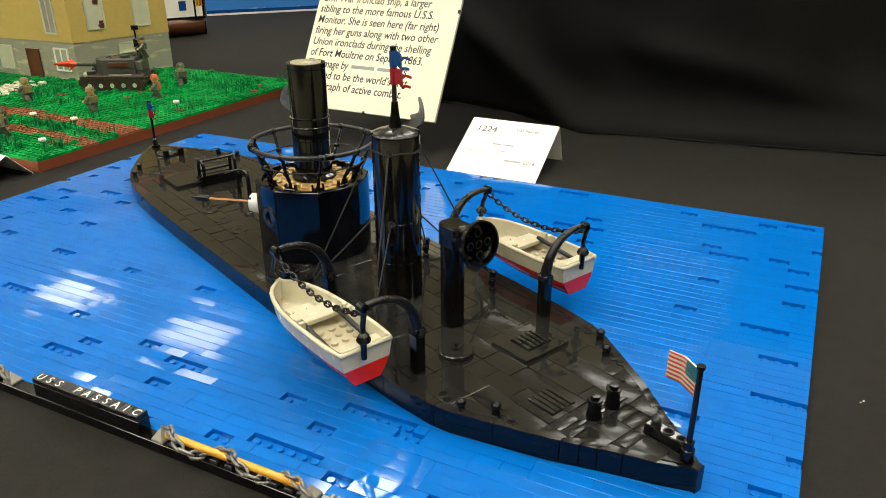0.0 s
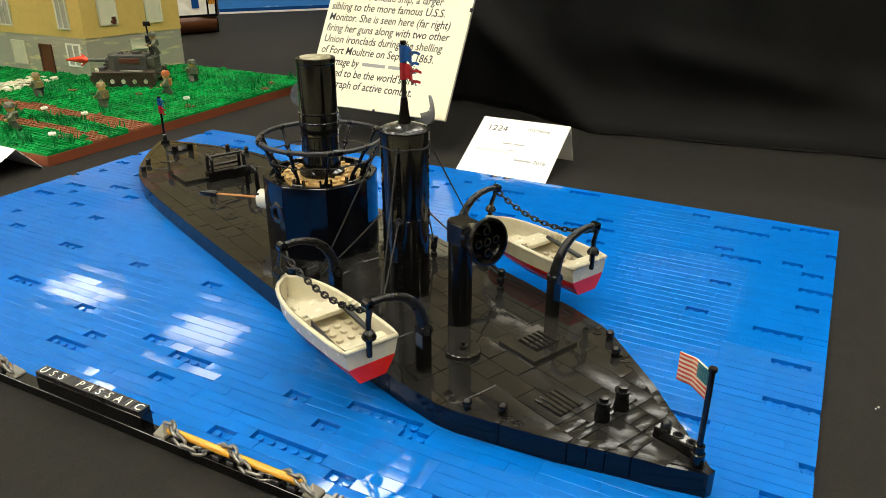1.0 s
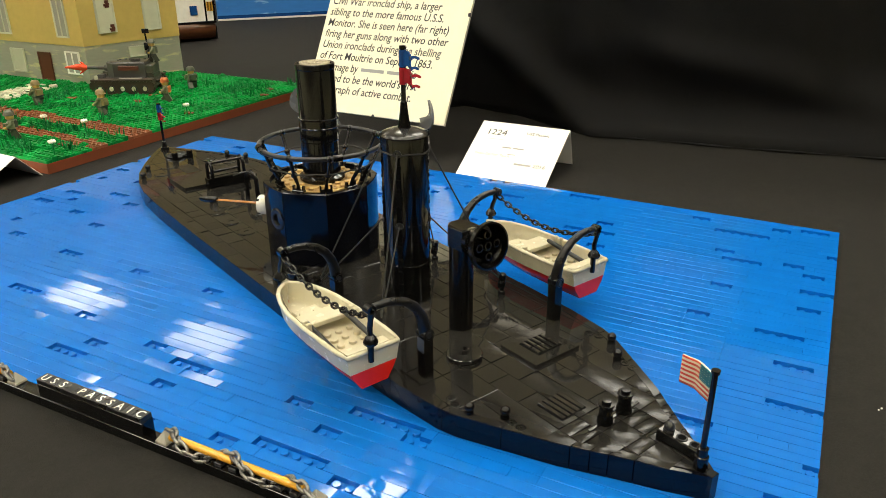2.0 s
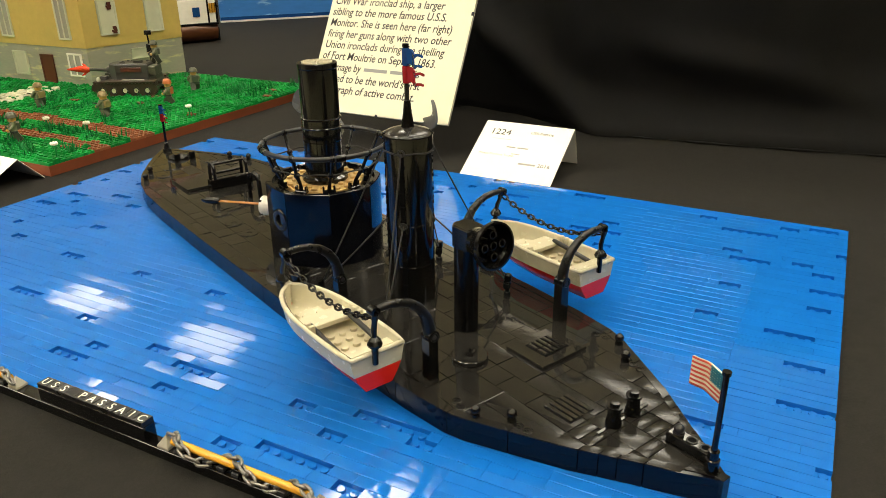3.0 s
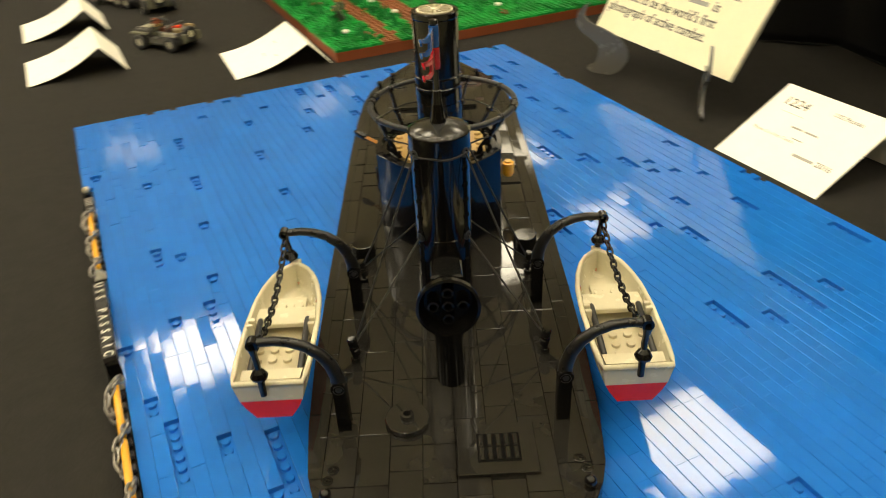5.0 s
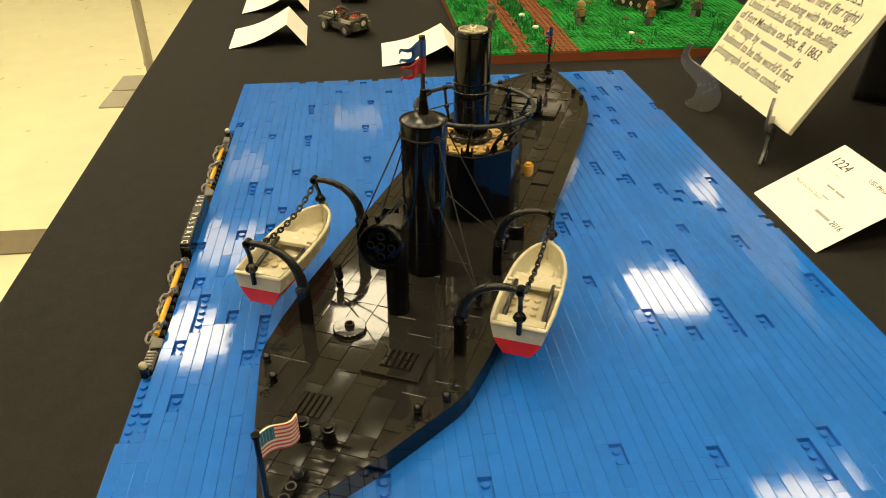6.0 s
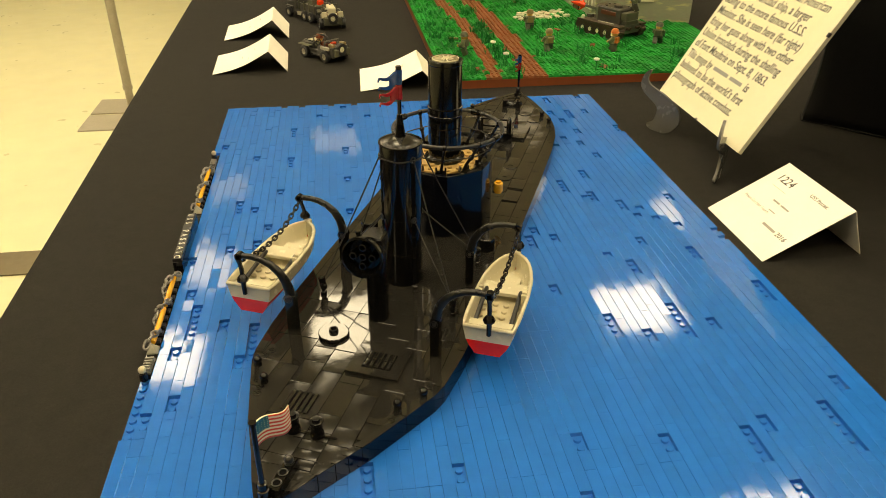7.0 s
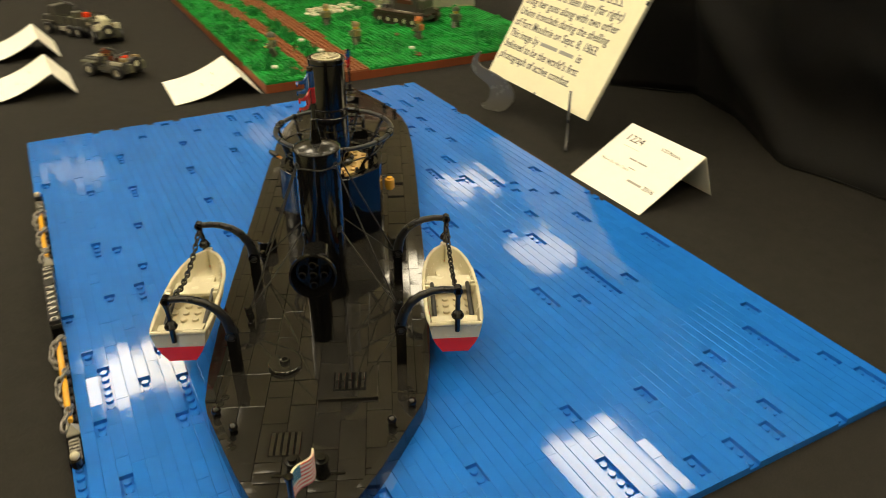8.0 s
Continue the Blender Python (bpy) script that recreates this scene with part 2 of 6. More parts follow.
        faces = [(i * 5 + k, (i + 1) * 5 + k, (i + 1) * 5 + (k + 1) % 5, i * 5 + (k + 1) % 5) for i in range(n) for k in range(5)]
        ends = [list(range(5)), list(range(5 * n, 5 * n + 5))]
        runs = [[i * 5 + k for i in range(n + 1)] for k in range(5)]
        return self.add(verts, faces + [tuple(e) for e in ends], True, ends + runs)


def mesh_of(name, shape, mats):
    me = bpy.data.meshes.new(name)
    bmesh.ops.recalc_face_normals(shape.bm, faces=shape.bm.faces)
    shape.bm.transform(Matrix.Scale(K, 4))
    shape.bm.to_mesh(me)
    shape.bm.free()
    for m in mats if isinstance(mats, (list, tuple)) else [mats]:
        me.materials.append(m)
    return me


def part(name, shape, mats, parent=None, label="", at=None):
    """One mesh object, under its thing or part."""
    ob = new(name, mesh_of(name, shape, mats))
    if parent is not None:
        ob.parent = parent
    if at is not None:
        ob.matrix_basis = at
    return tagged(ob, label)


def thing(name, label, category, at=None, group="", kind=""):
    """An empty at a thing's base, to carry its parts."""
    ob = new(name)
    ob.empty_display_size = 0.01
    if at is not None:
        ob.matrix_basis = at
    return tagged(ob, label, category, group, kind)


def solid(name, shape, mats, label, category, at=None, group="", kind=""):
    """A thing or piece of the setting that is one mesh."""
    return tagged(part(name, shape, mats, None, label, at), label, category, group, kind)


def piece(name, mesh, parent, at):
    ob = new(name, mesh)
    ob.parent = parent
    ob.matrix_basis = at
    return ob


def spot(x, y, z=0.0, rz=0.0, rx=0.0, ry=0.0):
    """A pose from a place in studs."""
    return pose(x * K, y * K, z * K, rx, ry, rz)


def lettering(name, text, size, mat, parent, at, shear=0.0, align="LEFT", space=1.0, wide=0.0, bold=0.0):
    """Flat raised writing in the built-in font, its size in studs."""
    cu = bpy.data.curves.new(name, "FONT")
    cu.body, cu.size, cu.shear, cu.align_x, cu.extrude, cu.space_character, cu.resolution_u, cu.offset = text, size * K, shear, align, 0.00008, space, 3, bold * K
    tmp = bpy.data.objects.new(name + "_curve", cu)
    scene.collection.objects.link(tmp)
    bpy.context.view_layer.update()
    me = bpy.data.meshes.new_from_object(tmp.evaluated_get(bpy.context.evaluated_depsgraph_get()))
    bpy.data.objects.remove(tmp)
    if wide:
        xs = [v.co.x for v in me.vertices]
        me.transform(Matrix.Diagonal((wide * K / (max(xs) - min(xs)), 1, 1, 1)))
    me.materials.clear()
    me.materials.append(mat)
    ob = new(name, me)
    ob.parent = parent
    ob.matrix_basis = at
    return ob


# ---- the hall ----
X0, X1, Y0, Y1 = -4.2, 6.2, -5.2, 9.6


def metres(*v):
    return [a / K for a in v]


def hall():
    s = Shape()
    s.box(*metres(X0, X1, Y0, Y1, FLOOR_Z - 0.1, FLOOR_Z), 0)
    solid("floor", s, VINYL, "cream vinyl floor of the hall, worn glossy", "floor", kind="structure")
    for y, wide in ((1.64, 0.13), (-2.8, 0.13), (6.1, 0.13)):
        s = Shape()
        s.box(*metres(X0 + 0.3, X1 - 0.3, y, y + wide, FLOOR_Z + 0.001, FLOOR_Z + 0.005), 0)
        solid("floor_stripe", s, STRIPE, "dark brown stripe laid in the cream floor", "floor stripe", kind="structure")
    s = Shape()
    s.box(*metres(X0, X1, Y0, Y1, CEIL_Z, CEIL_Z + 0.1), 0)
    solid("ceiling", s, TILES, "white suspended board ceiling", "ceiling", kind="structure")
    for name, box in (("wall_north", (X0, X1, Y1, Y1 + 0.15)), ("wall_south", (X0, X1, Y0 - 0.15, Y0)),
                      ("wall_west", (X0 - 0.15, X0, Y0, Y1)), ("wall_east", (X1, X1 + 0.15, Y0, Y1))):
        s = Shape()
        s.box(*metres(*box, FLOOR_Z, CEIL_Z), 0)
        # the east wall is lightened so that deck and water mirror something brighter
        solid(name, s, WALL_BOUNCE if name == "wall_east" else WALL, "plain tan hall wall, unseen, closing the hall", "wall", kind="structure")
    full = [(0.12, 3.01), (1.73, 3.01), (1.77, 1.46), (2.73, 0.53), (-0.84, 2.90), (5.40, 4.30)]
    # the remaining full panels are unseen, added as fill for floor and matte surfaces
    full += [(x, y) for x in (-1.60, -0.75, 0.10, 0.95, 1.80) for y in (-0.70, 0.40)] + [(-1.60, 1.40), (-0.75, 1.40), (0.10, 1.40)]
    full += [(x, y) for x in (-2.60, 0.95, 4.20) for y in (-1.80, -3.60)]
    full += [(-1.60, 2.40), (-1.60, 3.40), (-1.60, 4.40), (-2.40, 2.10), (-2.40, 3.00), (-2.40, 4.20), (-1.60, 5.60), (-3.20, 3.00), (-3.20, 4.20), (-2.40, 6.40), (5.20, 6.40), (-2.40, 8.20), (5.20, 8.20)]
    weak = [(0.10, 5.72), (1.65, 5.80), (3.62, 1.40), (-0.78, 4.95)]
    half = [(2.56, 3.06), (2.56, 4.13), (-0.76, 3.75)]
    for places, glow, label in ((half, GLOW_HALF, "square ceiling light panel at reduced brightness"), (full, GLOW, "square white ceiling light panel, lit"), (weak, GLOW_DIM, "square ceiling light panel at very low brightness")):
        lamp = thing("ceiling_light", label, "ceiling light", pose(*places[0], CEIL_Z), "ceiling light panels")
        for a, b, c, d in ((-27, 27, -30, -27), (-27, 27, 27, 30), (-27, -24, -27, 27), (24, 27, -27, 27)):
            s = Shape()
            s.box(a, b, c, d, -3.0, -0.1, 0)
            part("frame_bar", s, STEEL, lamp)
        s = Shape()
        s.box(-24, 24, -27, 27, -2.2, -1.6, 0)
        part("diffuser", s, glow, lamp)
        for x, y in places[1:]:
            copy_thing(lamp, pose(x, y, CEIL_Z))


hall()


def cloth_table():
    """The long show table under its black cloth; its near long side runs a little askew."""
    base = thing("covered_table", "long show table under a plain black cloth", "table")
    edge = [(-0.107, -0.13), (2.45, -0.13), (2.45, 2.75), (-0.185, 2.75)]
    s = Shape()
    s.poly([(x / K + (2 if x < 0 else -2), y / K) for x, y in edge], (FLOOR_Z + 0.70) / K, TABLE_Z / K - 0.35)
    part("tabletop", s, STEEL, base)
    s = Shape()
    # top and hanging skirt as one sheet with soft folds
    pts = []
    for (xa, ya), (xb, yb) in zip(edge, edge[1:] + edge[:1]):
        n = max(int(math.hypot(xb - xa, yb - ya) / 0.02), 2)
        pts += [(xa + (xb - xa) * i / n, ya + (yb - ya) * i / n, i / n) for i in range(n)]
    cx, cy = 1.1, 1.3
    rings = []
    for drop, out in ((0.0, -0.012), (-0.0012, -0.005), (-0.004, -0.0015), (-0.010, 0.0), (-0.2, 0.006), (-0.72, 0.012)):
        ring = []
        for i, (x, y, f) in enumerate(pts):
            d = Vector((x - cx, y - cy)).normalized()
            wave = (math.sin(i * 0.55) + 0.6 * math.sin(i * 0.23 + 1)) * max(-drop - 0.05, 0) * 0.03
            ring.append(((x + d.x * (out + wave)) / K, (y + d.y * (out + wave)) / K, (TABLE_Z + drop) / K))
        rings.append(ring)
    n = len(pts)
    verts = [v for r in rings for v in r]
    faces = [tuple(range(n))]
    for k in range(len(rings) - 1):
        faces += [(k * n + i, k * n + (i + 1) % n, (k + 1) * n + (i + 1) % n, (k + 1) * n + i) for i in range(n)]
    s.add(verts, faces, True)
    part("cloth", s, CLOTH, base, "black cloth, lightly creased")
    for x, y in ((0.1, 0.05), (2.3, 0.05), (0.1, 2.6), (2.3, 2.6)):
        s = Shape()
        s.box(x / K - 2, x / K + 2, y / K - 2, y / K + 2, FLOOR_Z / K, (FLOOR_Z + 0.70) / K)
        part("leg", s, STEEL, base)


cloth_table()


def drape():
    """The black curtain hung behind the show table, standing on it in folds."""
    spine = [(0.93, -0.60), (0.87, -0.25), (0.832, -0.04), (0.802, 0.13), (0.788, 0.27), (0.80, 0.36), (0.85, 0.46), (0.868, 0.55), (0.825, 0.597), (0.785, 0.636), (0.80, 0.66), (0.95, 0.70), (1.30, 0.74), (2.0, 0.78)]
    pts = []
    for (xa, ya), (xb, yb) in zip(spine, spine[1:]):
        n = max(int(math.hypot(xb - xa, yb - ya) / 0.015), 2)
        pts += [(xa + (xb - xa) * i / n, ya + (yb - ya) * i / n) for i in range(n)]
    verts, rows = [], 24
    for j in range(rows + 1):
        z = TABLE_Z + 0.002 + 0.31 * j / rows
        for i, (x, y) in enumerate(pts):
            slant = noise.noise(Vector((y * 3.0 - z * 1.6, z * 0.7, x))) * 0.085 * min(z * 9 + 0.1, 1.0)
            fine = noise.noise(Vector((y * 11.0 - z * 4.0, z * 2.0, 7.0))) * 0.028 * min(z * 9 + 0.1, 1.0)
            sweep = 0.06 * (1 - math.exp(-(z - TABLE_Z) / 0.035)) * min(max((0.42 - y) / 0.15, 0.0), 1.0)
            right = min(max((0.50 - y) / 0.35, 0.0), 1.0)
            hang = -0.22 * max(z - 0.05, 0.0) * right
            fold = -0.024 * math.exp(-((z + 0.012 - (y - 0.297) / 1.5) / 0.028) ** 2) * min(max((y - 0.22) / 0.1, 0.0), 1.0) * min(max((0.56 - y) / 0.05, 0.0), 1.0)
            fold -= 0.012 * math.exp(-((z - 0.085 - (y - 0.12) * 0.22) / 0.022) ** 2) * min(max((0.34 - y) / 0.1, 0.0), 1.0)
            verts.append(((x + slant + fine + sweep + hang + fold) / K, y / K, z / K))
    n = len(pts)
    s = Shape()
    s.add(verts, [(j * n + i, j * n + i + 1, (j + 1) * n + i + 1, (j + 1) * n + i) for j in range(rows) for i in range(n - 1)], True)
    hem = Shape()
    hem.tube([(x / K, y / K, TABLE_Z / K + 0.22) for x, y in pts], [0.22 + 0.10 * math.sin(i * 0.9) for i in range(n)], 6, flat=0.6)
    top = thing("black_drape", "low black cloth drape standing in loose folds across the table", "drape", kind="structure")
    cloth = part("curtain", s, DRAPE, top)
    cloth.modifiers.new("thickness", "SOLIDIFY").thickness = 0.0015
    part("hem", hem, DRAPE, top)


drape()


def stand():
    """A steel upright on a flat foot plate, standing on the floor."""
    base = thing("drape_stand", "grey steel pole on a flat foot plate, standing on the floor", "pole stand", pose(-0.72, 2.97, FLOOR_Z))
    s = Shape()
    s.box(*metres(-0.17, 0.12, -0.008, 0.18, 0.0, 0.006))
    part("foot_plate", s, STEEL, base)
    s = Shape()
    s.box(*metres(-0.17, 0.12, -0.21, -0.028, 0.0, 0.006))
    part("foot_plate", s, STEEL, base)
    s = Shape()
    s.lathe(0, 0, [(0, 0.8), (2.0, 0.8), (2.0, 13), (2.5, 13.2), (2.5, 15), (2.25, 15.2), (2.25, 300), (0, 300)], 20)
    part("pole", s, STEEL, base)


stand()

# ---- the blue water base: 64 by 96 studs, tiled in strips one stud wide ----
HOLES_WEST = [(3, 17, 2), (3, 43, 2), (3, 77, 2), (4, 26, 2), (4, 36, 2), (5, 19, 2), (5, 29, 6), (7, 45, 2), (7, 55, 4), (8, 30, 2), (8, 72, 2), (9, 55, 2), (10, 34, 2), (10, 24, 2), (10, 44, 4), (11, 25, 6), (11, 50, 2), (12, 60, 2), (13, 69, 4), (13, 81, 4), (14, 95, 1), (15, 1, 2), (17, 90, 1), (19, 0, 1), (21, 7, 4), (21, 53, 2), (21, 63, 2), (21, 73, 3), (21, 94, 1), (22, 84, 2)]
HOLES_MID = [(25, 89, 1), (26, 0, 4), (28, 8, 2), (32, 1, 3), (37, 2, 4), (38, 10, 2), (42, 32, 2), (42, 42, 3), (43, 1, 2), (43, 45, 2), (45, 9, 2), (45, 43, 2), (46, 24, 4), (47, 0, 3), (49, 23, 2), (50, 39, 1), (50, 56, 4), (51, 1, 2), (52, 7, 4), (52, 35, 3), (52, 54, 1), (53, 3, 2), (53, 23, 6), (53, 53, 3), (54, 10, 2)]
HOLES_STERN = [(31, 91, 3), (35, 90, 3), (33, 89, 1), (38, 95, 1), (41, 93, 1), (45, 93, 2), (49, 95, 1), (37, 84, 3), (42, 86, 2), (35, 80, 2), (37, 79, 1), (30, 84, 2), (28, 78, 2), (55, 75, 1), (53, 72, 1), (63, 94, 2), (11, 95, 1), (19, 95, 1), (23, 95, 1)]
HOLES_EAST = [(54, 60, 3), (55, 41, 2), (56, 24, 2), (56, 50, 3), (56, 86, 2), (57, 0, 1), (57, 48, 1), (57, 72, 2), (57, 82, 2), (57, 92, 3), (58, 50, 1), (58, 67, 2), (58, 77, 2), (59, 47, 1), (59, 84, 4), (60, 7, 6), (60, 37, 3), (61, 45, 1), (62, 86, 2), (63, 5, 2), (63, 14, 2), (63, 52, 2), (64, 1, 3), (64, 28, 4), (65, 41, 1), (65, 43, 1), (65, 77, 3)]


def tile_shape(n, s=None, x=0.0, y=0.0, tip=(0.0, 0.0, 0.0)):
    """A flat tile one stud wide and n long."""
    s = s or Shape()
    w, l = 1 - 2 * 0.012, n - 0.012
    s.m = Matrix.Translation((x + 0.5, y + n / 2, -0.2)) @ Euler(tip).to_matrix().to_4x4()
    verts, faces = [], [(28, 29, 30, 31)]
    for inset, z in ((0.0, -0.2), (0.0, 0.1885), (0.0024, 0.1927), (0.006, 0.1957), (0.0102, 0.1975), (0.015, 0.1987), (0.0204, 0.1995), (0.0264, 0.2)):
        a, b = w / 2 - inset, l / 2 - inset * 0.25
        verts += [(-a, -b, z), (a, -b, z), (a, b, z), (-a, b, z)]
    faces += [(k + i, k + (i + 1) % 4, k + 4 + (i + 1) % 4, k + 4 + i) for k in range(0, 28, 4) for i in range(4)]
    s.add(verts, faces)
    s.m = Matrix()
    return s


def water_base():
    rnd = random.Random(11)
    base = thing("water_base", "blue brick-built water base of glossy tiles on a black cloth", "display base")
    s = Shape()
    s.box(2.02, 65.98, 0.02, 95.98, -0.79, -0.41, 0)
    part("baseplate", s, BLUE, base)
    open_cells = set()
    for x, y, n in HOLES_WEST + HOLES_MID + HOLES_STERN + HOLES_EAST:
        open_cells |= {(x, y + k) for k in range(n)}
    rail = {(2, y) for y in range(16, 76)}
    studs = Shape()
    for x, y in sorted(open_cells | {(2, y) for y in range(16, 24)}):
        studs.cyl(x + 0.5, y + 0.5, -0.41, -0.17, 0.31, 14, 0.03)
    tagged(part("stud_field", studs, BLUE, base), kind="stuff")
    rest, meshes, near = Shape(), {}, 0
    for x in range(2, 66):
        y = 0
        while y < 96:
            if (x, y) in open_cells or (x, y) in rail:
                y += 1
                continue
            room = 1
            while y + room < 96 and (x, y + room) not in open_cells and (x, y + room) not in rail and room < 12:
                room += 1
            n = rnd.choice([k for k in (1, 2, 4, 6, 8, 8, 8, 8, 8, 8) if k <= room and (k > 1 or room == 1 or rnd.random() < 0.1)] or [1])
            loose = 1.6 if x < 12 else 1.0
            tip = (rnd.gauss(0, 0.0045) * loose / max(n / 3, 1), rnd.gauss(0, 0.0075) * loose, 0.0)
            if y + n / 2 < 27 and near < 300:
                if n not in meshes:
                    meshes[n] = mesh_of("tile", tile_shape(n, None, -0.5, -n / 2), BLUE)
                at = Matrix.Translation(((x + 0.5) * K, (y + n / 2) * K, rnd.uniform(-0.00006, 0.00004))) @ Euler(tip).to_matrix().to_4x4()
                piece("tile", meshes[n], base, at)
                near += 1
            else:
                tile_shape(n, rest, x, y, tip)
            y += n
    tagged(part("tile_field", rest, BLUE, base), kind="stuff")


water_base()
# ---- the ironclad: local x runs from bow to stern, local y to port ----
SHIP = spot(13.91, 6.04, 0.0, 66.15)
DECK_Z = 1.8
OUTLINE = [(0, 0.35), (1, 1.0), (2, 1.65), (4.4, 3.0), (7.9, 5.15), (11.5, 6.95), (14.5, 8.4), (16, 8.85), (20, 9.3), (26, 9.6), (34, 9.7), (60, 9.7), (70, 9.55), (76, 9.2), (80, 8.45), (84, 7.1), (88, 5.0), (91, 3.2), (93.5, 1.5), (95.0, 0.4)]


def half_beam(u):
    us, ws = [p[0] for p in OUTLINE], [p[1] for p in OUTLINE]
    return float(np.interp(u, us, ws))


def clip(poly, edge):
    """A polygon cut to the inner side of a convex outline."""
    for (ax, ay), (bx, by) in zip(edge, edge[1:] + edge[:1]):
        out = []
        for (px, py), (qx, qy) in zip(poly, poly[1:] + poly[:1]):
            dp = (bx - ax) * (py - ay) - (by - ay) * (px - ax)
            dq = (bx - ax) * (qy - ay) - (by - ay) * (qx - ax)
            if dp >= 0:
                out.append((px, py))
            if dp * dq < 0:
                t = dp / (dp - dq)
                out.append((px + (qx - px) * t, py + (qy - py) * t))
        poly = out
        if len(poly) < 3:
            return []
    return poly


def deck_edge(inset):
    us = [u for u, _ in OUTLINE]
    low = [(u, -max(half_beam(u) - inset, 0.05)) for u in us]
    return low + [(u, -w) for u, w in low[::-1]]


def rod(s, a, b, r, n=8):
    return s.tube([a, b], r, n)


def flag_tail(s, x, y, z, h, length, ang, curl):
    """A small moulded flag: a sleeve on the staff, a web and two waving tails."""
    d, n = Vector((math.cos(ang), math.sin(ang), 0)), Vector((-math.sin(ang), math.cos(ang), 0))
    s.lathe(x, y, [(0, z - h / 2), (0.29, z - h / 2), (0.32, z - h / 2 + 0.1), (0.32, z + h / 2 - 0.1), (0.29, z + h / 2), (0, z + h / 2)], 12)

    def strip(f0, f1, lo, hi, drop):
        verts, steps = [], 12
        for i in range(steps + 1):
            f = f0 + (f1 - f0) * i / steps
            g = i / steps
            wave = curl * math.sin(f * 6.5) * (0.2 + f)
            thin = 1.0 - drop * g
            lift = 0.10 * h * math.sin(f * 9.0)
            for k in (lo, hi):
                mid = (lo + hi) / 2
                p = Vector((x, y, 0)) + d * (0.25 + f * (length - 0.25)) + n * wave
                for t in (-0.07, 0.07):
                    verts.append((p.x + n.x * t, p.y + n.y * t, z + h * (mid + (k - mid) * thin) + lift))
        faces = [(0, 2, 3, 1), (steps * 4, steps * 4 + 1, steps * 4 + 3, steps * 4 + 2)]
        for i in range(steps):
            a = i * 4
            faces += [(a, a + 4, a + 6, a + 2), (a + 1, a + 3, a + 7, a + 5), (a, a + 1, a + 5, a + 4), (a + 2, a + 6, a + 7, a + 3)]
        s.add(verts, faces)

    strip(0.0, 0.42, -0.46, 0.42, 0.06)
    strip(0.41, 1.0, 0.16, 0.40, 0.5)
    strip(0.41, 0.97, -0.44, -0.20, 0.5)
    return s


def knob(u, w, ship, h=0.62):
    s = Shape()
    s.lathe(u, w, [(0, DECK_Z), (0.34, DECK_Z), (0.30, DECK_Z + 0.25), (0, DECK_Z + 0.25)], 12)
    s.ball(u, w, DECK_Z + h - 0.05, 0.37, 12)
    part("deck_knob", s, BLACK, ship)


def ring_boss(u, w, ship, r=0.36):
    s = Shape()
    s.lathe(u, w, [(r, DECK_Z - 0.02), (r, DECK_Z + 0.05), (r * 0.9, DECK_Z + 0.07), (r * 0.68, DECK_Z + 0.07), (r * 0.64, DECK_Z + 0.02), (0, DECK_Z + 0.02)], 16)
    ring = part("pin_socket", s, BLACK, ship)
    for a in (20, 110):
        s = Shape()
        s.m = Matrix.Translation((u, w, 0)) @ Matrix.Rotation(radians(a), 4, "Z")
        s.box(-r * 0.62, r * 0.62, -0.06, 0.06, DECK_Z + 0.02, DECK_Z + 0.05, 0)
        s.m = Matrix()
        part("cross_slot", s, DECK, ring)


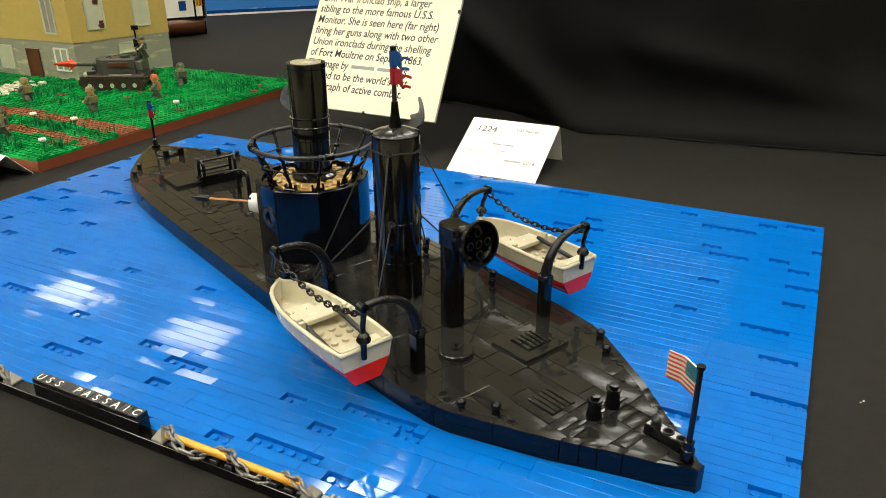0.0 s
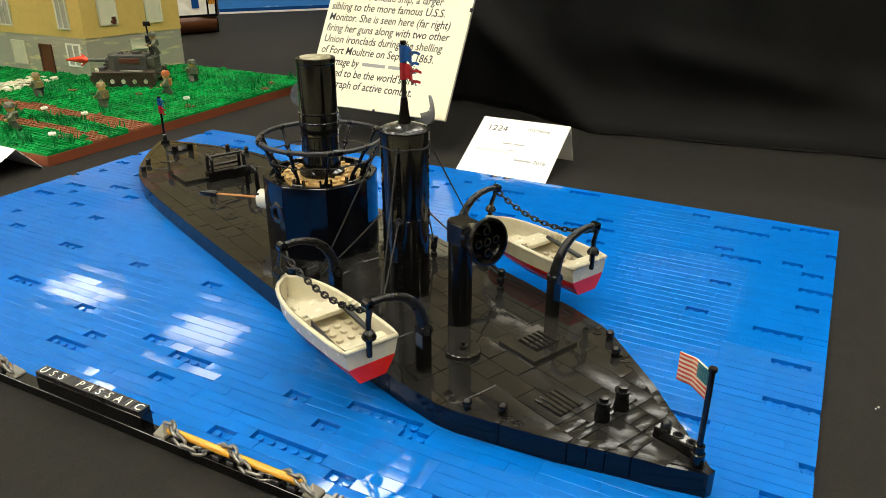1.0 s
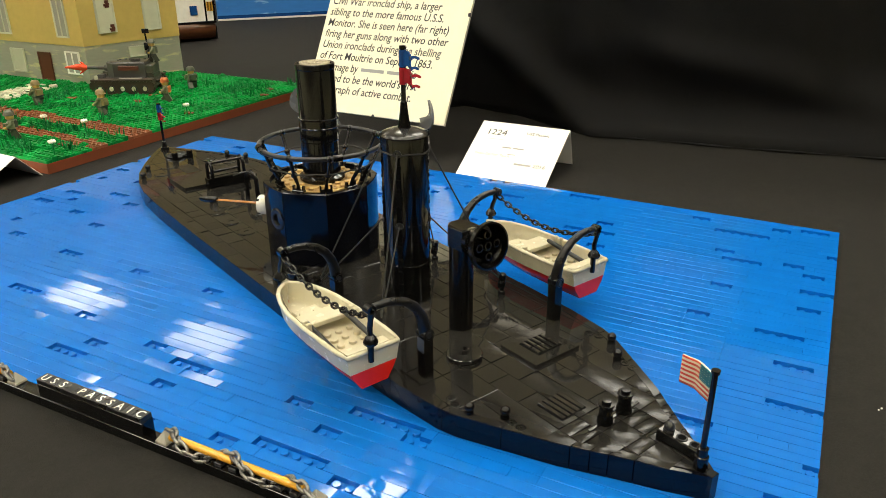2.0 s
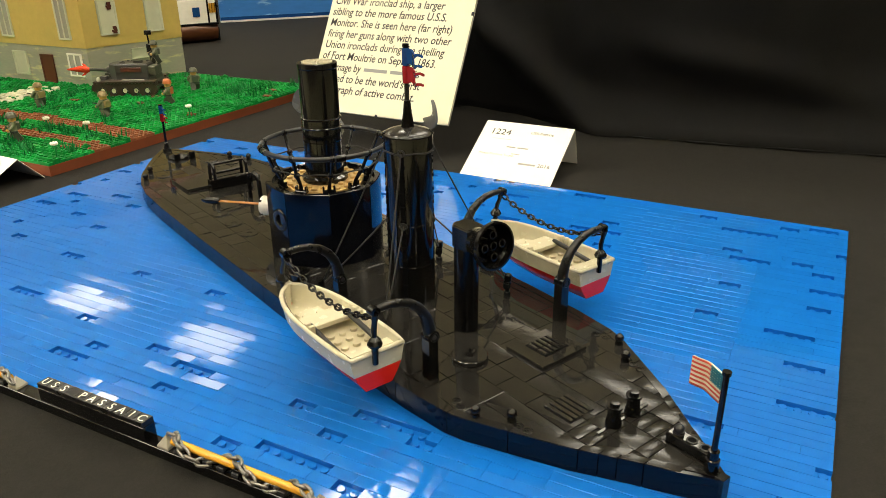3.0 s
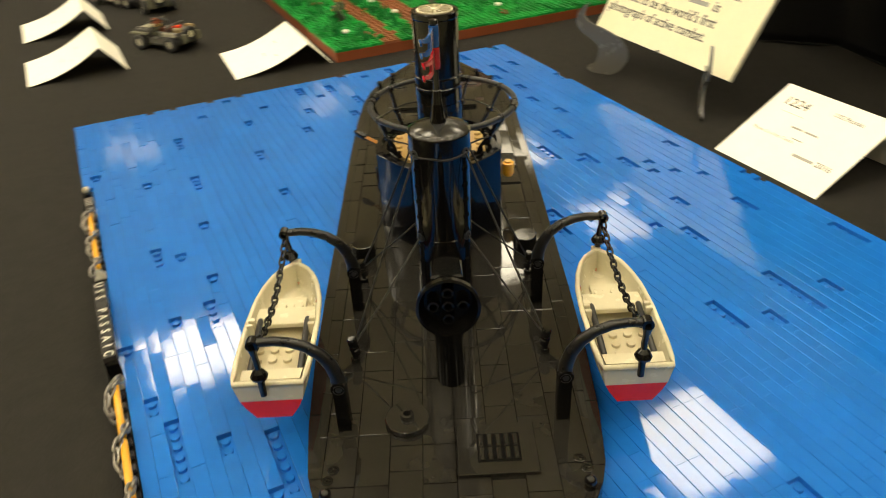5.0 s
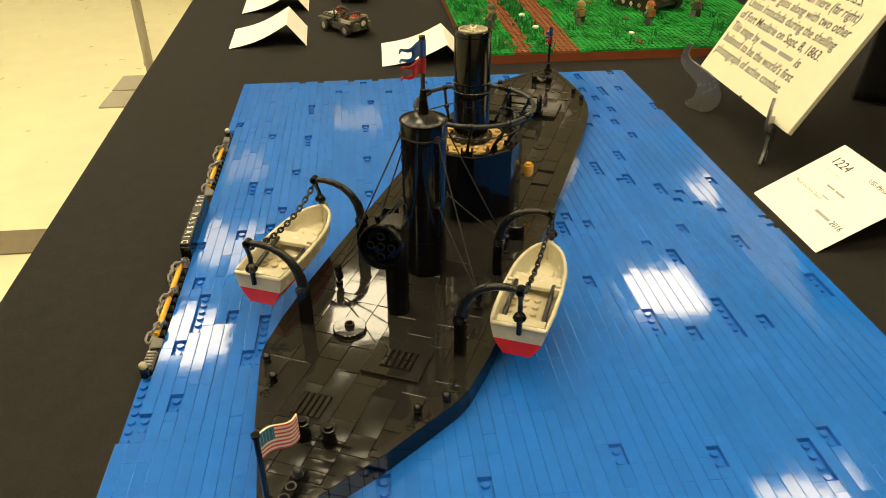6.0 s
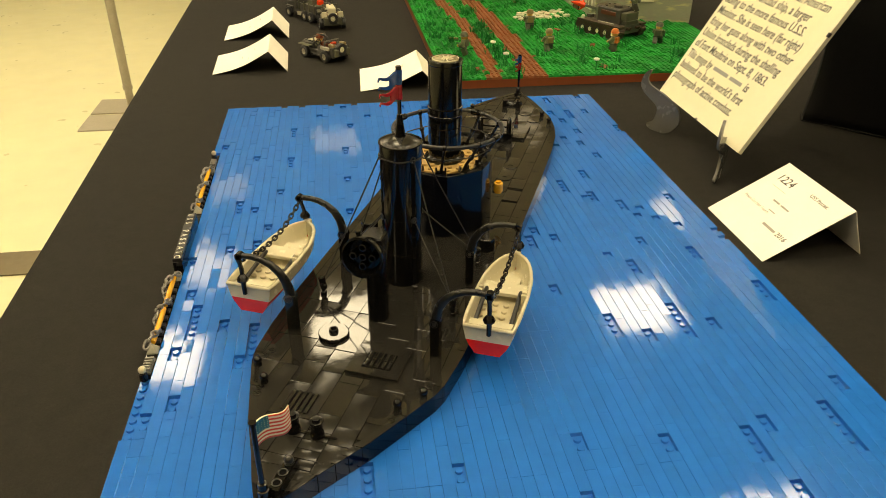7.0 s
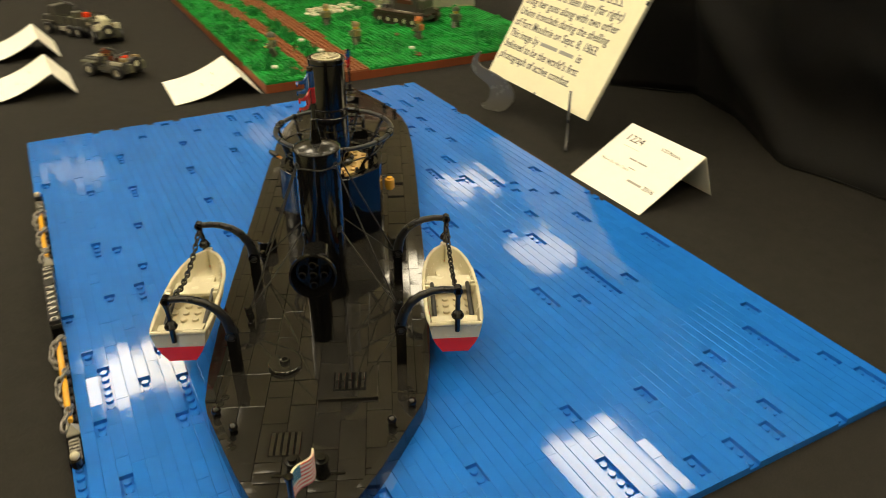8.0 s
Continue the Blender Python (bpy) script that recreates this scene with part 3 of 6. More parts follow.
def hull_and_deck(ship):
    core = Shape()
    core.poly(deck_edge(0.3), 0.02, DECK_Z - 0.35)
    part("hull_core", core, HULL, ship)
    cuts = [0.0, 3.8, 5.2, 6.2, 7.3, 11.5, 15.7, 21, 27, 34, 42, 50, 58, 66, 73, 78, 82, 86, 90, 93, 95.0]
    for side in (-1, 1):
        for a, b in zip(cuts, cuts[1:]):
            us = sorted({a + 0.03, b - 0.03} | {u for u, _ in OUTLINE if a + 0.1 < u < b - 0.1} | {a + (b - a) * k / 3 for k in (1, 2)})
            if a == 15.8:
                us[0] = a + 0.12
            outer = [(u, side * half_beam(u)) for u in us]
            inner = [(u, side * max(half_beam(u) - 0.34, 0.02)) for u in us]
            ring = outer + inner[::-1]
            s = Shape()
            s.poly(ring if side < 0 else ring[::-1], 0.01, DECK_Z - 0.02)
            part("hull_panel", s, HULL, ship)
    s = Shape()
    s.box(-0.25, 0.35, -0.36, 0.36, 0.01, DECK_Z + 0.1)
    part("stem_post", s, HULL, ship)
    rnd = random.Random(5)
    edge = deck_edge(0.36)
    w = -10.0
    while w < 10:
        u = -rnd.choice([0, 1, 2, 3])
        while u < 96:
            n = rnd.choice([2, 3, 4, 4, 4, 6]) if u > 8 else rnd.choice([1, 1, 2, 2])
            g = 0.024
            shape = clip([(u + g, w + g), (u + n - g, w + g), (u + n - g, w + 2 - g), (u + g, w + 2 - g)], edge)
            if len(shape) >= 3:
                s = Shape()
                dz = rnd.uniform(-0.008, 0.004)
                s.poly(shape, DECK_Z - 0.4, DECK_Z + dz, 0.014)
                loose = 0.020 if u < 10 else 0.02 if 50 < u < 68 else 0.006
                lean = (rnd.gauss(0, loose), rnd.gauss(0, loose))
                for v in s.bm.verts:
                    if v.co.z > DECK_Z - 0.1:
                        v.co.z += (v.co.x - u - n / 2) * lean[0] + (v.co.y - w - 1) * lean[1]
                part("deck_tile", s, DECK_WORN if u < 9.5 else DECK, ship)
            u += n
        w += 2
    # rim of smooth tiles that follows the side
    for side in (-1, 1):
        for a, b in zip([1.9] + cuts[1:], cuts[1:]):
            us = sorted({a + 0.04, b - 0.04} | {u for u, _ in OUTLINE if a + 0.1 < u < b - 0.1} | {(a + b) / 2})
            ring = [(u, side * (half_beam(u) - 0.02)) for u in us] + [(u, side * max(half_beam(u) - 0.75, 0.3)) for u in us[::-1]]
            s = Shape()
            s.poly(ring if side < 0 else ring[::-1], DECK_Z - 0.12, DECK_Z + 0.035)
            for v in s.bm.verts:
                if v.co.z > DECK_Z and b < 9:
                    v.co.z += (v.co.x - b) * 0.03
            part("deck_rim", s, DECK_WORN if b < 12 else DECK, ship)


def tower(ship, u=31.5):
    top = Shape()
    r = 2.0
    prof, z = [(0, DECK_Z)], DECK_Z
    for b in (5.4, 9.2, 15.5):
        prof += [(r - 0.012, z), (r, z + 0.015), (r, b - 0.015), (r - 0.012, b)]
        z = b + 0.005
    top.lathe(u, 0, prof + [(0, 15.5)], 36)
    stack = part("conning_tower", top, BLACK, ship, "tall glossy black round tower")
    s = Shape()
    s.lathe(u, 0, [(r + 0.02, 15.52), (r + 0.07, 15.6), (r + 0.07, 16.72), (r, 16.78), (0, 16.78)], 36)
    part("cap_ring", s, BLACK, stack)
    s = Shape()
    s.lathe(u, 0, [(2.13, 16.79), (2.13, 16.86), (1.8, 17.04), (1.3, 17.22), (0.8, 17.34), (0.5, 17.38), (0, 17.4)], 36, blend=True)
    part("dome", s, DOMED, stack)
    # columns of pins down the four joints of the curved wall pieces
    for a in (53, 127, -53, -127):
        s = Shape()
        s.m = Matrix.Translation((u, 0, 0)) @ Matrix.Rotation(radians(a), 4, "Z")
        s.box(r - 0.1, r + 0.012, -0.2, 0.2, DECK_Z + 0.1, 15.5, 0)
        z = DECK_Z + 0.5
        while z < 15.2:
            s.box(r - 0.05, r + 0.06, -0.25, 0.25, z, z + 0.3, 0.05)
            s.box(r - 0.05, r + 0.05, -0.13, 0.13, z + 0.46, z + 0.7, 0.04)
            z += 1.2
        s.m = Matrix()
        column = part("pin_column", s, VOID, stack)
        for z in (9.25, 15.6):
            s = Shape()
            s.m = Matrix.Translation((u, 0, z)) @ Matrix.Rotation(radians(a), 4, "Z") @ Matrix.Translation((r + 0.02, 0, 0)) @ Matrix.Rotation(radians(90), 4, "Y")
            s.lathe(0, 0, [(0.34, -0.1), (0.34, 0.1), (0.22, 0.12), (0.2, 0.0), (0, 0.0)], 12)
            s.m = Matrix()
            part("pin_hole", s, RUBBER, column)
    s = Shape()
    s.tube([(u + 2.09 * math.cos(2 * math.pi * k / 32), 2.09 * math.sin(2 * math.pi * k / 32), 15.52 + 0.06 * math.sin(k)) for k in range(32)], 0.075, 6, closed=True)
    part("lashing", s, STRING, stack)
    s = Shape()
    s.lathe(u, 0, [(0.56, 17.3), (0.5, 17.6), (0.36, 18.6), (0.27, 19.5), (0.2, 19.55), (0.19, 23.7), (0.27, 23.75), (0.27, 24.0), (0, 24.05)], 14)
    part("flagstaff", s, BLACK, stack)
    part("flag", flag_tail(Shape(), u, 0, 23.0, 1.35, 3.3, math.pi - 0.25, 0.2), FLAG_BLUE, stack, "small blue forked flag")
    part("flag", flag_tail(Shape(), u, 0, 21.6, 1.35, 3.3, math.pi - 0.22, 0.2), FLAG_RED, stack, "small red forked flag")
    # stays to the deck, with their blocks
    for side in (-1, 1):
        for du in (26.2, 36.1):
            s = Shape()
            s.cyl(du, side * 6.7, DECK_Z, DECK_Z + 0.35, 0.32, 12)
            s.cyl(du, side * 6.7, DECK_Z + 0.35, DECK_Z + 1.0, 0.18, 10)
            s.ball(du, side * 6.7, DECK_Z + 1.15, 0.36, 10)
            s.m = Matrix.Translation((du, side * 6.7, DECK_Z + 1.3)) @ Matrix.Rotation(radians(-9 * side), 4, "X")
            s.lathe(0, 0, [(0, -0.72), (0.26, -0.72), (0.34, -0.6), (0.34, -0.2), (0.28, -0.15), (0.28, 0.15), (0.34, 0.2), (0.34, 0.6), (0.26, 0.72), (0, 0.72)], 12)
            s.m = Matrix()
            part("stay_block", s, BLACK, ship)
            for z in (9.25, 15.6):
                s = Shape()
                ang = radians(127 if du < u else 53)
                a, b = Vector((u + 2.12 * math.cos(ang), side * 2.12 * math.sin(ang), z)), Vector((du, side * 6.7, DECK_Z + 1.35))
                s.tube([a.lerp(b, k / 6) - Vector((0, 0, 0.10 * math.sin(math.pi * k / 6))) for k in range(7)], 0.072, 6)
                part("stay_line", s, STRING, ship, "thin dark rigging line")


def turret(ship, u=46.3):
    drum = Shape()
    drum.lathe(u, 0, [(0, DECK_Z), (5.25, DECK_Z), (5.25, 8.7), (0, 8.7)], 40)
    body = part("gun_turret", drum, BLACK, ship, "round black gun turret with a tan roof")
    for k in range(8):
        s = Shape()
        s.arc(u, 0, 5.12, 5.76, k * 45 + 20.6, k * 45 + 64.6, DECK_Z + 0.02, 9.35, 8, facet=True)
        part("wall_panel", s, HULL, body)
        s = Shape()
        s.arc(u, 0, 4.4, 5.17, k * 45 + 20.9, k * 45 + 64.3, 8.72, 9.05, 6)
        part("roof_rim", s, BLACK, body)
    s = Shape()
    pts = [(u + 4.3 * math.cos(radians(22.5 + 45 * k)) * (1.03 if k % 2 else 0.99), 4.3 * math.sin(radians(22.5 + 45 * k))) for k in range(8)]
    s.poly(pts, 8.72, 9.12, 0.04)
    roof = part("roof_plate", s, TAN, body, "tan studded roof plate")
    for i in range(-5, 5):
        for j in range(-5, 5):
            x, y = i + 0.5, j + 0.5
            if 2.45 < math.hypot(x, y) < 3.9:
                s = Shape()
                s.cyl(u + x, y, 9.12, 9.33, 0.30, 12, 0.03)
                part("stud", s, TAN, roof)
    # funnel, a little to starboard of the turret's middle
    f = -0.2
    s = Shape()
    s.lathe(u, f, [(2.15, 9.13), (2.3, 9.3), (2.3, 9.6), (1.92, 9.8), (1.88, 13.2), (1.92, 13.3), (1.9, 14.5), (1.96, 14.54), (1.98, 14.62), (1.93, 14.68), (1.93, 15.38), (1.98, 15.44), (1.96, 15.52), (1.87, 15.56), (1.87, 20.2), (1.92, 20.3), (1.92, 20.70), (1.86, 20.76), (1.64, 20.76), (1.58, 20.7), (1.58, 19.6), (0, 19.6)], 40)
    stack = part("funnel", s, BLACK, body, "tall glossy black funnel")
    s = Shape()
    s.lathe(u, f, [(1.48, 20.5), (1.48, 20.82), (1.36, 20.84), (1.36, 20.52)], 36)
    s.cyl(u, f, 20.5, 20.88, 0.32, 16)
    for k in range(12):
        s.m = Matrix.Translation((u, f, 0)) @ Matrix.Rotation(2 * math.pi * k / 12, 4, "Z")
        s.box(0.28, 1.4, -0.06, 0.06, 20.5, 20.82, 0)
        s.m = Matrix()
    part("spoked_cap", s, CREAM, stack, "cream spoked wheel in the funnel top")
    # rail: a hose ring, pushed a little off the middle, on leaning stanchions
    def hoop(r, a, z):
        lift = min(max((z - 9.2) / 3.6, 0), 1)
        return (u + 0.2 * lift + r * math.cos(a), -0.48 * lift + r * math.sin(a), z)

    s = Shape()
    s.tube([hoop(6.2, 2 * math.pi * k / 48, 12.84) for k in range(48)], 0.25, 8, closed=True)
    rail = part("railing", s, RUBBER, body, "black hose ring rail on leaning stanchions")
    for k in range(4):
        a0 = math.pi / 4 + k * math.pi / 2 + 0.5
        s = Shape()
        s.tube([hoop(6.2, a0 + d, 12.84) for d in (-0.07, -0.035, 0, 0.035, 0.07)], 0.36, 10)
        part("coupling", s, BLACK, rail)
    for k in range(10):
        a = 2 * math.pi * (k + 0.35) / 10
        s = Shape()
        s.tube([hoop(r, a, z) for r, z in ((4.35, 9.15), (4.5, 9.9), (5.15, 10.9), (5.45, 11.4), (6.05, 12.7))], [0.26, 0.16, 0.2, 0.16, 0.17], 8)
        s.ball(*hoop(5.2, a, 11.0), 0.32, 10)
        s.ball(*hoop(6.15, a, 12.8), 0.36, 10)
        s.m = Matrix.Translation((u, 0, 0)) @ Matrix.Rotation(a, 4, "Z")
        s.box(4.05, 4.6, -0.62, 0.62, 9.13, 9.32)
        s.box(4.15, 4.45, -0.62, -0.42, 9.3, 9.75)
        s.box(4.15, 4.45, 0.42, 0.62, 9.3, 9.75)
        s.m = Matrix()
        part("stanchion", s, BLACK, rail)
    s = Shape()
    s.tube([hoop(5.38, 2 * math.pi * k / 40, 11.2 - 0.10 * math.sin(math.pi * (k % 4) / 4)) for k in range(40)], 0.07, 6, closed=True)
    part("rail_line", s, STRING, rail)
    # two gun ports to port side aft, one with a burst of fire and its shell
    aim = radians(37)
    for off, mat, name in ((0.0, WHITE, "muzzle_smoke"), (radians(61.4), SATIN, "gun_port")):
        a = aim + off
        s = Shape()
        s.m = Matrix.Translation((u + (6.05 if off == 0 else 5.52) * math.cos(a), (6.05 if off == 0 else 5.52) * math.sin(a), 5.75 if off == 0 else 6.3)) @ Matrix.Rotation(a, 4, "Z") @ Matrix.Rotation(radians(90), 4, "Y")
        if off == 0:
            s.lathe(0, 0, [(0.0, -0.3), (0.7, -0.3), (0.78, 0.0), (1.02, 0.04), (1.04, 0.12), (1.04, 1.02), (0.98, 1.1), (0.62, 1.1), (0.58, 0.85), (0, 0.85)], 24)
        else:
            s.lathe(0, 0, [(1.15, -0.25), (1.15, 0.12), (1.0, 0.22), (0.62, 0.22), (0.55, 0.12), (0.5, -0.2), (0, -0.2)], 20)
        s.m = Matrix()
        piece_ob = part(name, s, mat, body, "white round smoke piece at the gun port" if off == 0 else "round black gun port")
        # notches are dark boxes on the rim, their shade put into the colour
        for k in range(4) if off == 0 else ():
            s = Shape()
            s.m = Matrix.Translation((u + 6.05 * math.cos(a), 6.05 * math.sin(a), 5.75)) @ Matrix.Rotation(a, 4, "Z") @ Matrix.Rotation(radians(90), 4, "Y") @ Matrix.Rotation(radians(45 + 90 * k), 4, "Z")
            s.box(0.86, 1.052, -0.13, 0.13, 0.8, 1.06, 0)
            s.m = Matrix()
            part("notch", s, VOID, piece_ob)
    c, d = math.cos(aim), math.sin(aim)
    for k in (-0.14, 0.14):
        s = Shape()
        rod(s, (u + 7.4 * c - k * d, 6.9 * d + k * c, 5.78), (u + 12.6 * c - k * d, 12.6 * d + k * c, 5.8), 0.075, 6)
        part("fire_streak", s, ORANGE, body, "thin orange rod of fire")
    s = Shape()
    s.tube([(u + q * c, q * d, 5.8) for q in (12.2, 12.3, 13.6, 14.1, 14.4)], [0.2, 0.36, 0.36, 0.26, 0.05], 12)
    part("shell", s, BLACK, body, "small black shell on the fire rods")
    s = Shape()
    a = math.atan2(-6.41, 48.1 - u)
    x, y = u + 6.55 * math.cos(a), 6.55 * math.sin(a)
    s.lathe(x, y, [(0, 4.75), (0.42, 4.75), (0.42, 4.95), (0.56, 5.0), (0.56, 6.0), (0.48, 6.05), (0.34, 6.06), (0.34, 6.25), (0, 6.25)], 16)
    part("gun_flame", s, YELLOW, body, "yellow round piece in the gun port")


def vent(ship, u=24.0):
    s = Shape()
    s.lathe(u, 0, [(0, DECK_Z), (1.0, DECK_Z), (1.0, 9.2), (0, 9.2)], 24)
    pipe = part("ventilator", s, SATIN, ship, "black ventilator pipe with a wide round cowl")
    s = Shape()
    s.poly([(u - 1.25, -1.0), (u + 0.55, -1.0), (u + 1.05, -0.5), (u + 1.05, 0.5), (u + 0.55, 1.0), (u - 1.25, 1.0)], 9.2, 11.0, 0.12)
    part("pipe_cap", s, SATIN, pipe)
    s = Shape()
    s.m = Matrix.Translation((u - 1.2, 0, 9.95)) @ Matrix.Rotation(radians(-90), 4, "Y") @ Matrix.Rotation(radians(6), 4, "Y")
    s.lathe(0, 0, [(0, 0.0), (1.1, 0.0), (1.25, 0.7), (1.75, 1.6), (1.92, 1.9), (1.92, 2.25), (1.75, 2.27), (1.70, 1.75), (1.45, 1.35), (0, 1.35)], 32)
    for x, y in ((0, 0), (0.88, 0), (-0.88, 0), (0, 0.88), (0, -0.88)):
        s.lathe(x, y, [(0.36, 1.35), (0.36, 2.02), (0.23, 2.03), (0.22, 1.5), (0, 1.5)], 14)
    s.m = Matrix()
    part("cowl", s, SATIN, pipe, "wide round cowl with five tubes inside")


def davit(ship, u, side):
    s = Shape()
    y = side * 6.9
    s.poly([(u - 0.42, y - 0.42), (u + 0.42, y - 0.42), (u + 0.42, y + 0.42), (u - 0.42, y + 0.42)], DECK_Z, 5.2, 0.05)
    s.m = Matrix.Translation((u, y, 5.35)) @ Matrix.Rotation(radians(90), 4, "Y")
    s.cyl(0, 0, -0.5, 0.5, 0.5, 14)
    s.m = Matrix()
    post = part("davit", s, BLACK, ship, "black curved boat davit")
    s = Shape()
    s.tube([(u, side * v, z) for v, z in ((6.9, 5.3), (6.98, 6.1), (7.25, 7.0), (7.8, 7.85), (8.6, 8.5), (9.5, 8.86), (10.4, 9.0), (11.3, 8.95))], [0.5, 0.46, 0.42, 0.38, 0.34, 0.31, 0.29, 0.28], 10)
    part("arm", s, DULL, post)
    s = Shape()
    s.m = Matrix.Translation((u, side * 11.6, 8.9)) @ Matrix.Rotation(radians(90), 4, "Y")
    s.lathe(0, 0, [(0.2, -0.34), (0.38, -0.32), (0.38, 0.32), (0.2, 0.34)], 12)
    s.m = Matrix()
    part("clip", s, BLACK, post)
    s = Shape()
    s.m = Matrix.Translation((u - 0.5, y, 5.35)) @ Matrix.Rotation(radians(90), 4, "Y")
    s.lathe(0, 0, [(0.34, -0.08), (0.34, 0.1), (0.2, 0.1), (0.2, -0.05), (0, -0.05)], 12)
    s.m = Matrix()
    part("pin", s, RUBBER, post)


def grille(ship, u0, u1, w0, w1, z, bars, raised):
    """Raised bars on a near-black bed, whose colour stands for the shade in the slots."""
    s = Shape()
    s.box(u0, u1, w0, w1, z, z + 0.03, 0)
    bed = part("grille", s, VOID, ship, "black slotted grille")
    for k in range(bars):
        y = w0 + (w1 - w0) * (k + 0.5) / bars
        if raised:
            mid = (u0 + u1) / 2
            for a, b in ((u0 + 0.1, mid - 0.04), (mid + 0.04, u1 - 0.1)):
                s = Shape()
                s.box(a, b, y - 0.165, y + 0.165, z + 0.03, z + 0.15, 0.07)
                part("bar", s, DECK, bed)
        else:
            s = Shape()
            s.box(u0, u1, y - 0.17, y + 0.17, z + 0.03, z + 0.10, 0.03)
            part("bar", s, DECK, bed)


def deck_fittings(ship):
    s = Shape()
    s.box(15.2, 19.2, -4.9, -0.1, DECK_Z + 0.04, DECK_Z + 0.30, 0.04)
    hatch = part("hatch_plate", s, DECK, ship, "raised square black hatch plate")
    grille(ship, 16.1, 18.3, -3.9, -1.3, DECK_Z + 0.31, 5, True)
    grille(ship, 9.5, 11.9, 0.75, 3.15, DECK_Z + 0.03, 5, False)
    s = Shape()
    s.lathe(20.05, 2.96, [(1.38, DECK_Z), (1.42, DECK_Z + 0.08), (1.42, DECK_Z + 0.33), (1.36, DECK_Z + 0.38), (0.44, DECK_Z + 0.38), (0.40, DECK_Z + 0.68), (0.24, DECK_Z + 0.7), (0.22, DECK_Z + 0.2), (0, DECK_Z + 0.2)], 32)
    part("hatch_cover", s, DECK, ship, "round black hatch cover with a centre boss")
    for w in (-1.0, 1.0):
        s = Shape()
        s.lathe(7.6, w, [(0.56, DECK_Z), (0.54, DECK_Z + 0.3), (0.45, DECK_Z + 0.7), (0.45, DECK_Z + 1.2), (0.55, DECK_Z + 1.4), (0.55, DECK_Z + 1.52), (0.32, DECK_Z + 1.54), (0.32, DECK_Z + 1.76), (0, DECK_Z + 1.78)], 18)
        part("bollard", s, SATIN, ship)
    s = Shape()
    s.box(7.5, 7.7, -2.6, 2.6, DECK_Z, DECK_Z + 0.07, 0)
    part("deck_bar", s, BLACK, ship)
    for u, w in ((14.1, 7.55), (12.2, 5.95), (81.3, 7.35), (84.2, 5.75)):
        for side in (-1, 1):
            knob(u, side * w, ship)
    for u, w in ((16.3, 7.35), (15.5, 7.65), (11.5, 6.0), (10.7, 5.9)):
        for side in (-1, 1):
            ring_boss(u, side * w, ship)
    for u, w in ((54.9, 4.95), (58.9, 4.95), (62.9, 4.95), (81.6, 4.85), (84.4, 2.95)):
        for side in (-1, 1):
            s = Shape()
            s.lathe(u, side * w, [(0.98, DECK_Z - 0.05), (0.98, DECK_Z + 0.05), (0.93, DECK_Z + 0.09), (0.30, DECK_Z + 0.09), (0.28, DECK_Z + 0.04), (0, DECK_Z + 0.04)], 24)
            part("round_tile", s, DECK, ship)
    for side in (-1, 1):
        s = Shape()
        s.cyl(39.7, side * 6.9, DECK_Z, DECK_Z + 1.5, 0.98, 20, 0.06)
        part("deck_drum", s, BLACK, ship)
    # bow chock: a pierced beam
    s = Shape()
    s.box(1.1, 4.3, -1.05, -0.15, DECK_Z, DECK_Z + 0.85, 0.08)
    chock = part("bow_chock", s, BLACK, ship, "pierced black beam at the bow")
    for u in (1.7, 2.7, 3.7):
        s = Shape()
        s.lathe(u, -0.6, [(0.38, DECK_Z + 0.85), (0.38, DECK_Z + 0.91), (0.29, DECK_Z + 0.91), (0.27, DECK_Z + 0.858)], 14)
        if u > 3:
            s.ball(u, -0.6, DECK_Z + 1.15, 0.36)
        part("hole_rim", s, RUBBER, chock)
        # flat dark disc on the beam, coloured as the shade inside a hole
        s = Shape()
        s.cyl(u, -0.6, DECK_Z + 0.84, DECK_Z + 0.862, 0.27, 14, 0)
        part("hole", s, VOID, chock)
    # ensign at the bow
    s = Shape()
    s.lathe(0.85, 0, [(0.44, DECK_Z), (0.44, DECK_Z + 0.9), (0.34, DECK_Z + 0.95), (0.34, DECK_Z + 1.5), (0.19, DECK_Z + 1.52), (0.18, 8.65), (0.27, 8.67), (0.27, 8.9), (0, 8.9)], 14)
    staff = part("ensign_staff", s, BLACK, ship)
    steps, length, high, z0 = 18, 2.95, 2.0, 6.62
    turned = Matrix.Translation((1.0, 0, 0)) @ Matrix.Rotation(math.atan2(-1.2, 2.65), 4, "Z")

    def wave(f):
        return 0.17 * math.sin(f * 6.5 + 0.4) * (0.3 + f), 0.14 * math.sin(f * 5.5) - 0.32 * f

    s = Shape()
    s.m = turned
    for k in range(13):
        for i in range(steps):
            fa, fb = i / steps, (i + 1) / steps
            s.slot = (0 if k % 2 == 0 else 1) if not (fb <= 0.42 and k >= 6) else 2
            za, zb = z0 + high * k / 13, z0 + high * (k + 1) / 13
            (ya, da), (yb, db) = wave(fa), wave(fb)
            for t in (-0.06, 0.06):
                s.add([(length * fa, ya + t, za + da), (length * fb, yb + t, za + db), (length * fb, yb + t, zb + db), (length * fa, ya + t, zb + da)], [(0, 1, 2, 3)], True)
    s.slot = 1
    for k in (0, 13):
        for i in range(steps):
            fa, fb = i / steps, (i + 1) / steps
            (ya, da), (yb, db) = wave(fa), wave(fb)
            z = z0 + high * k / 13
            s.add([(length * fa, ya - 0.06, z + da), (length * fb, yb - 0.06, z + db), (length * fb, yb + 0.06, z + db), (length * fa, ya + 0.06, z + da)], [(0, 1, 2, 3)])
    bmesh.ops.remove_doubles(s.bm, verts=s.bm.verts, dist=0.001)
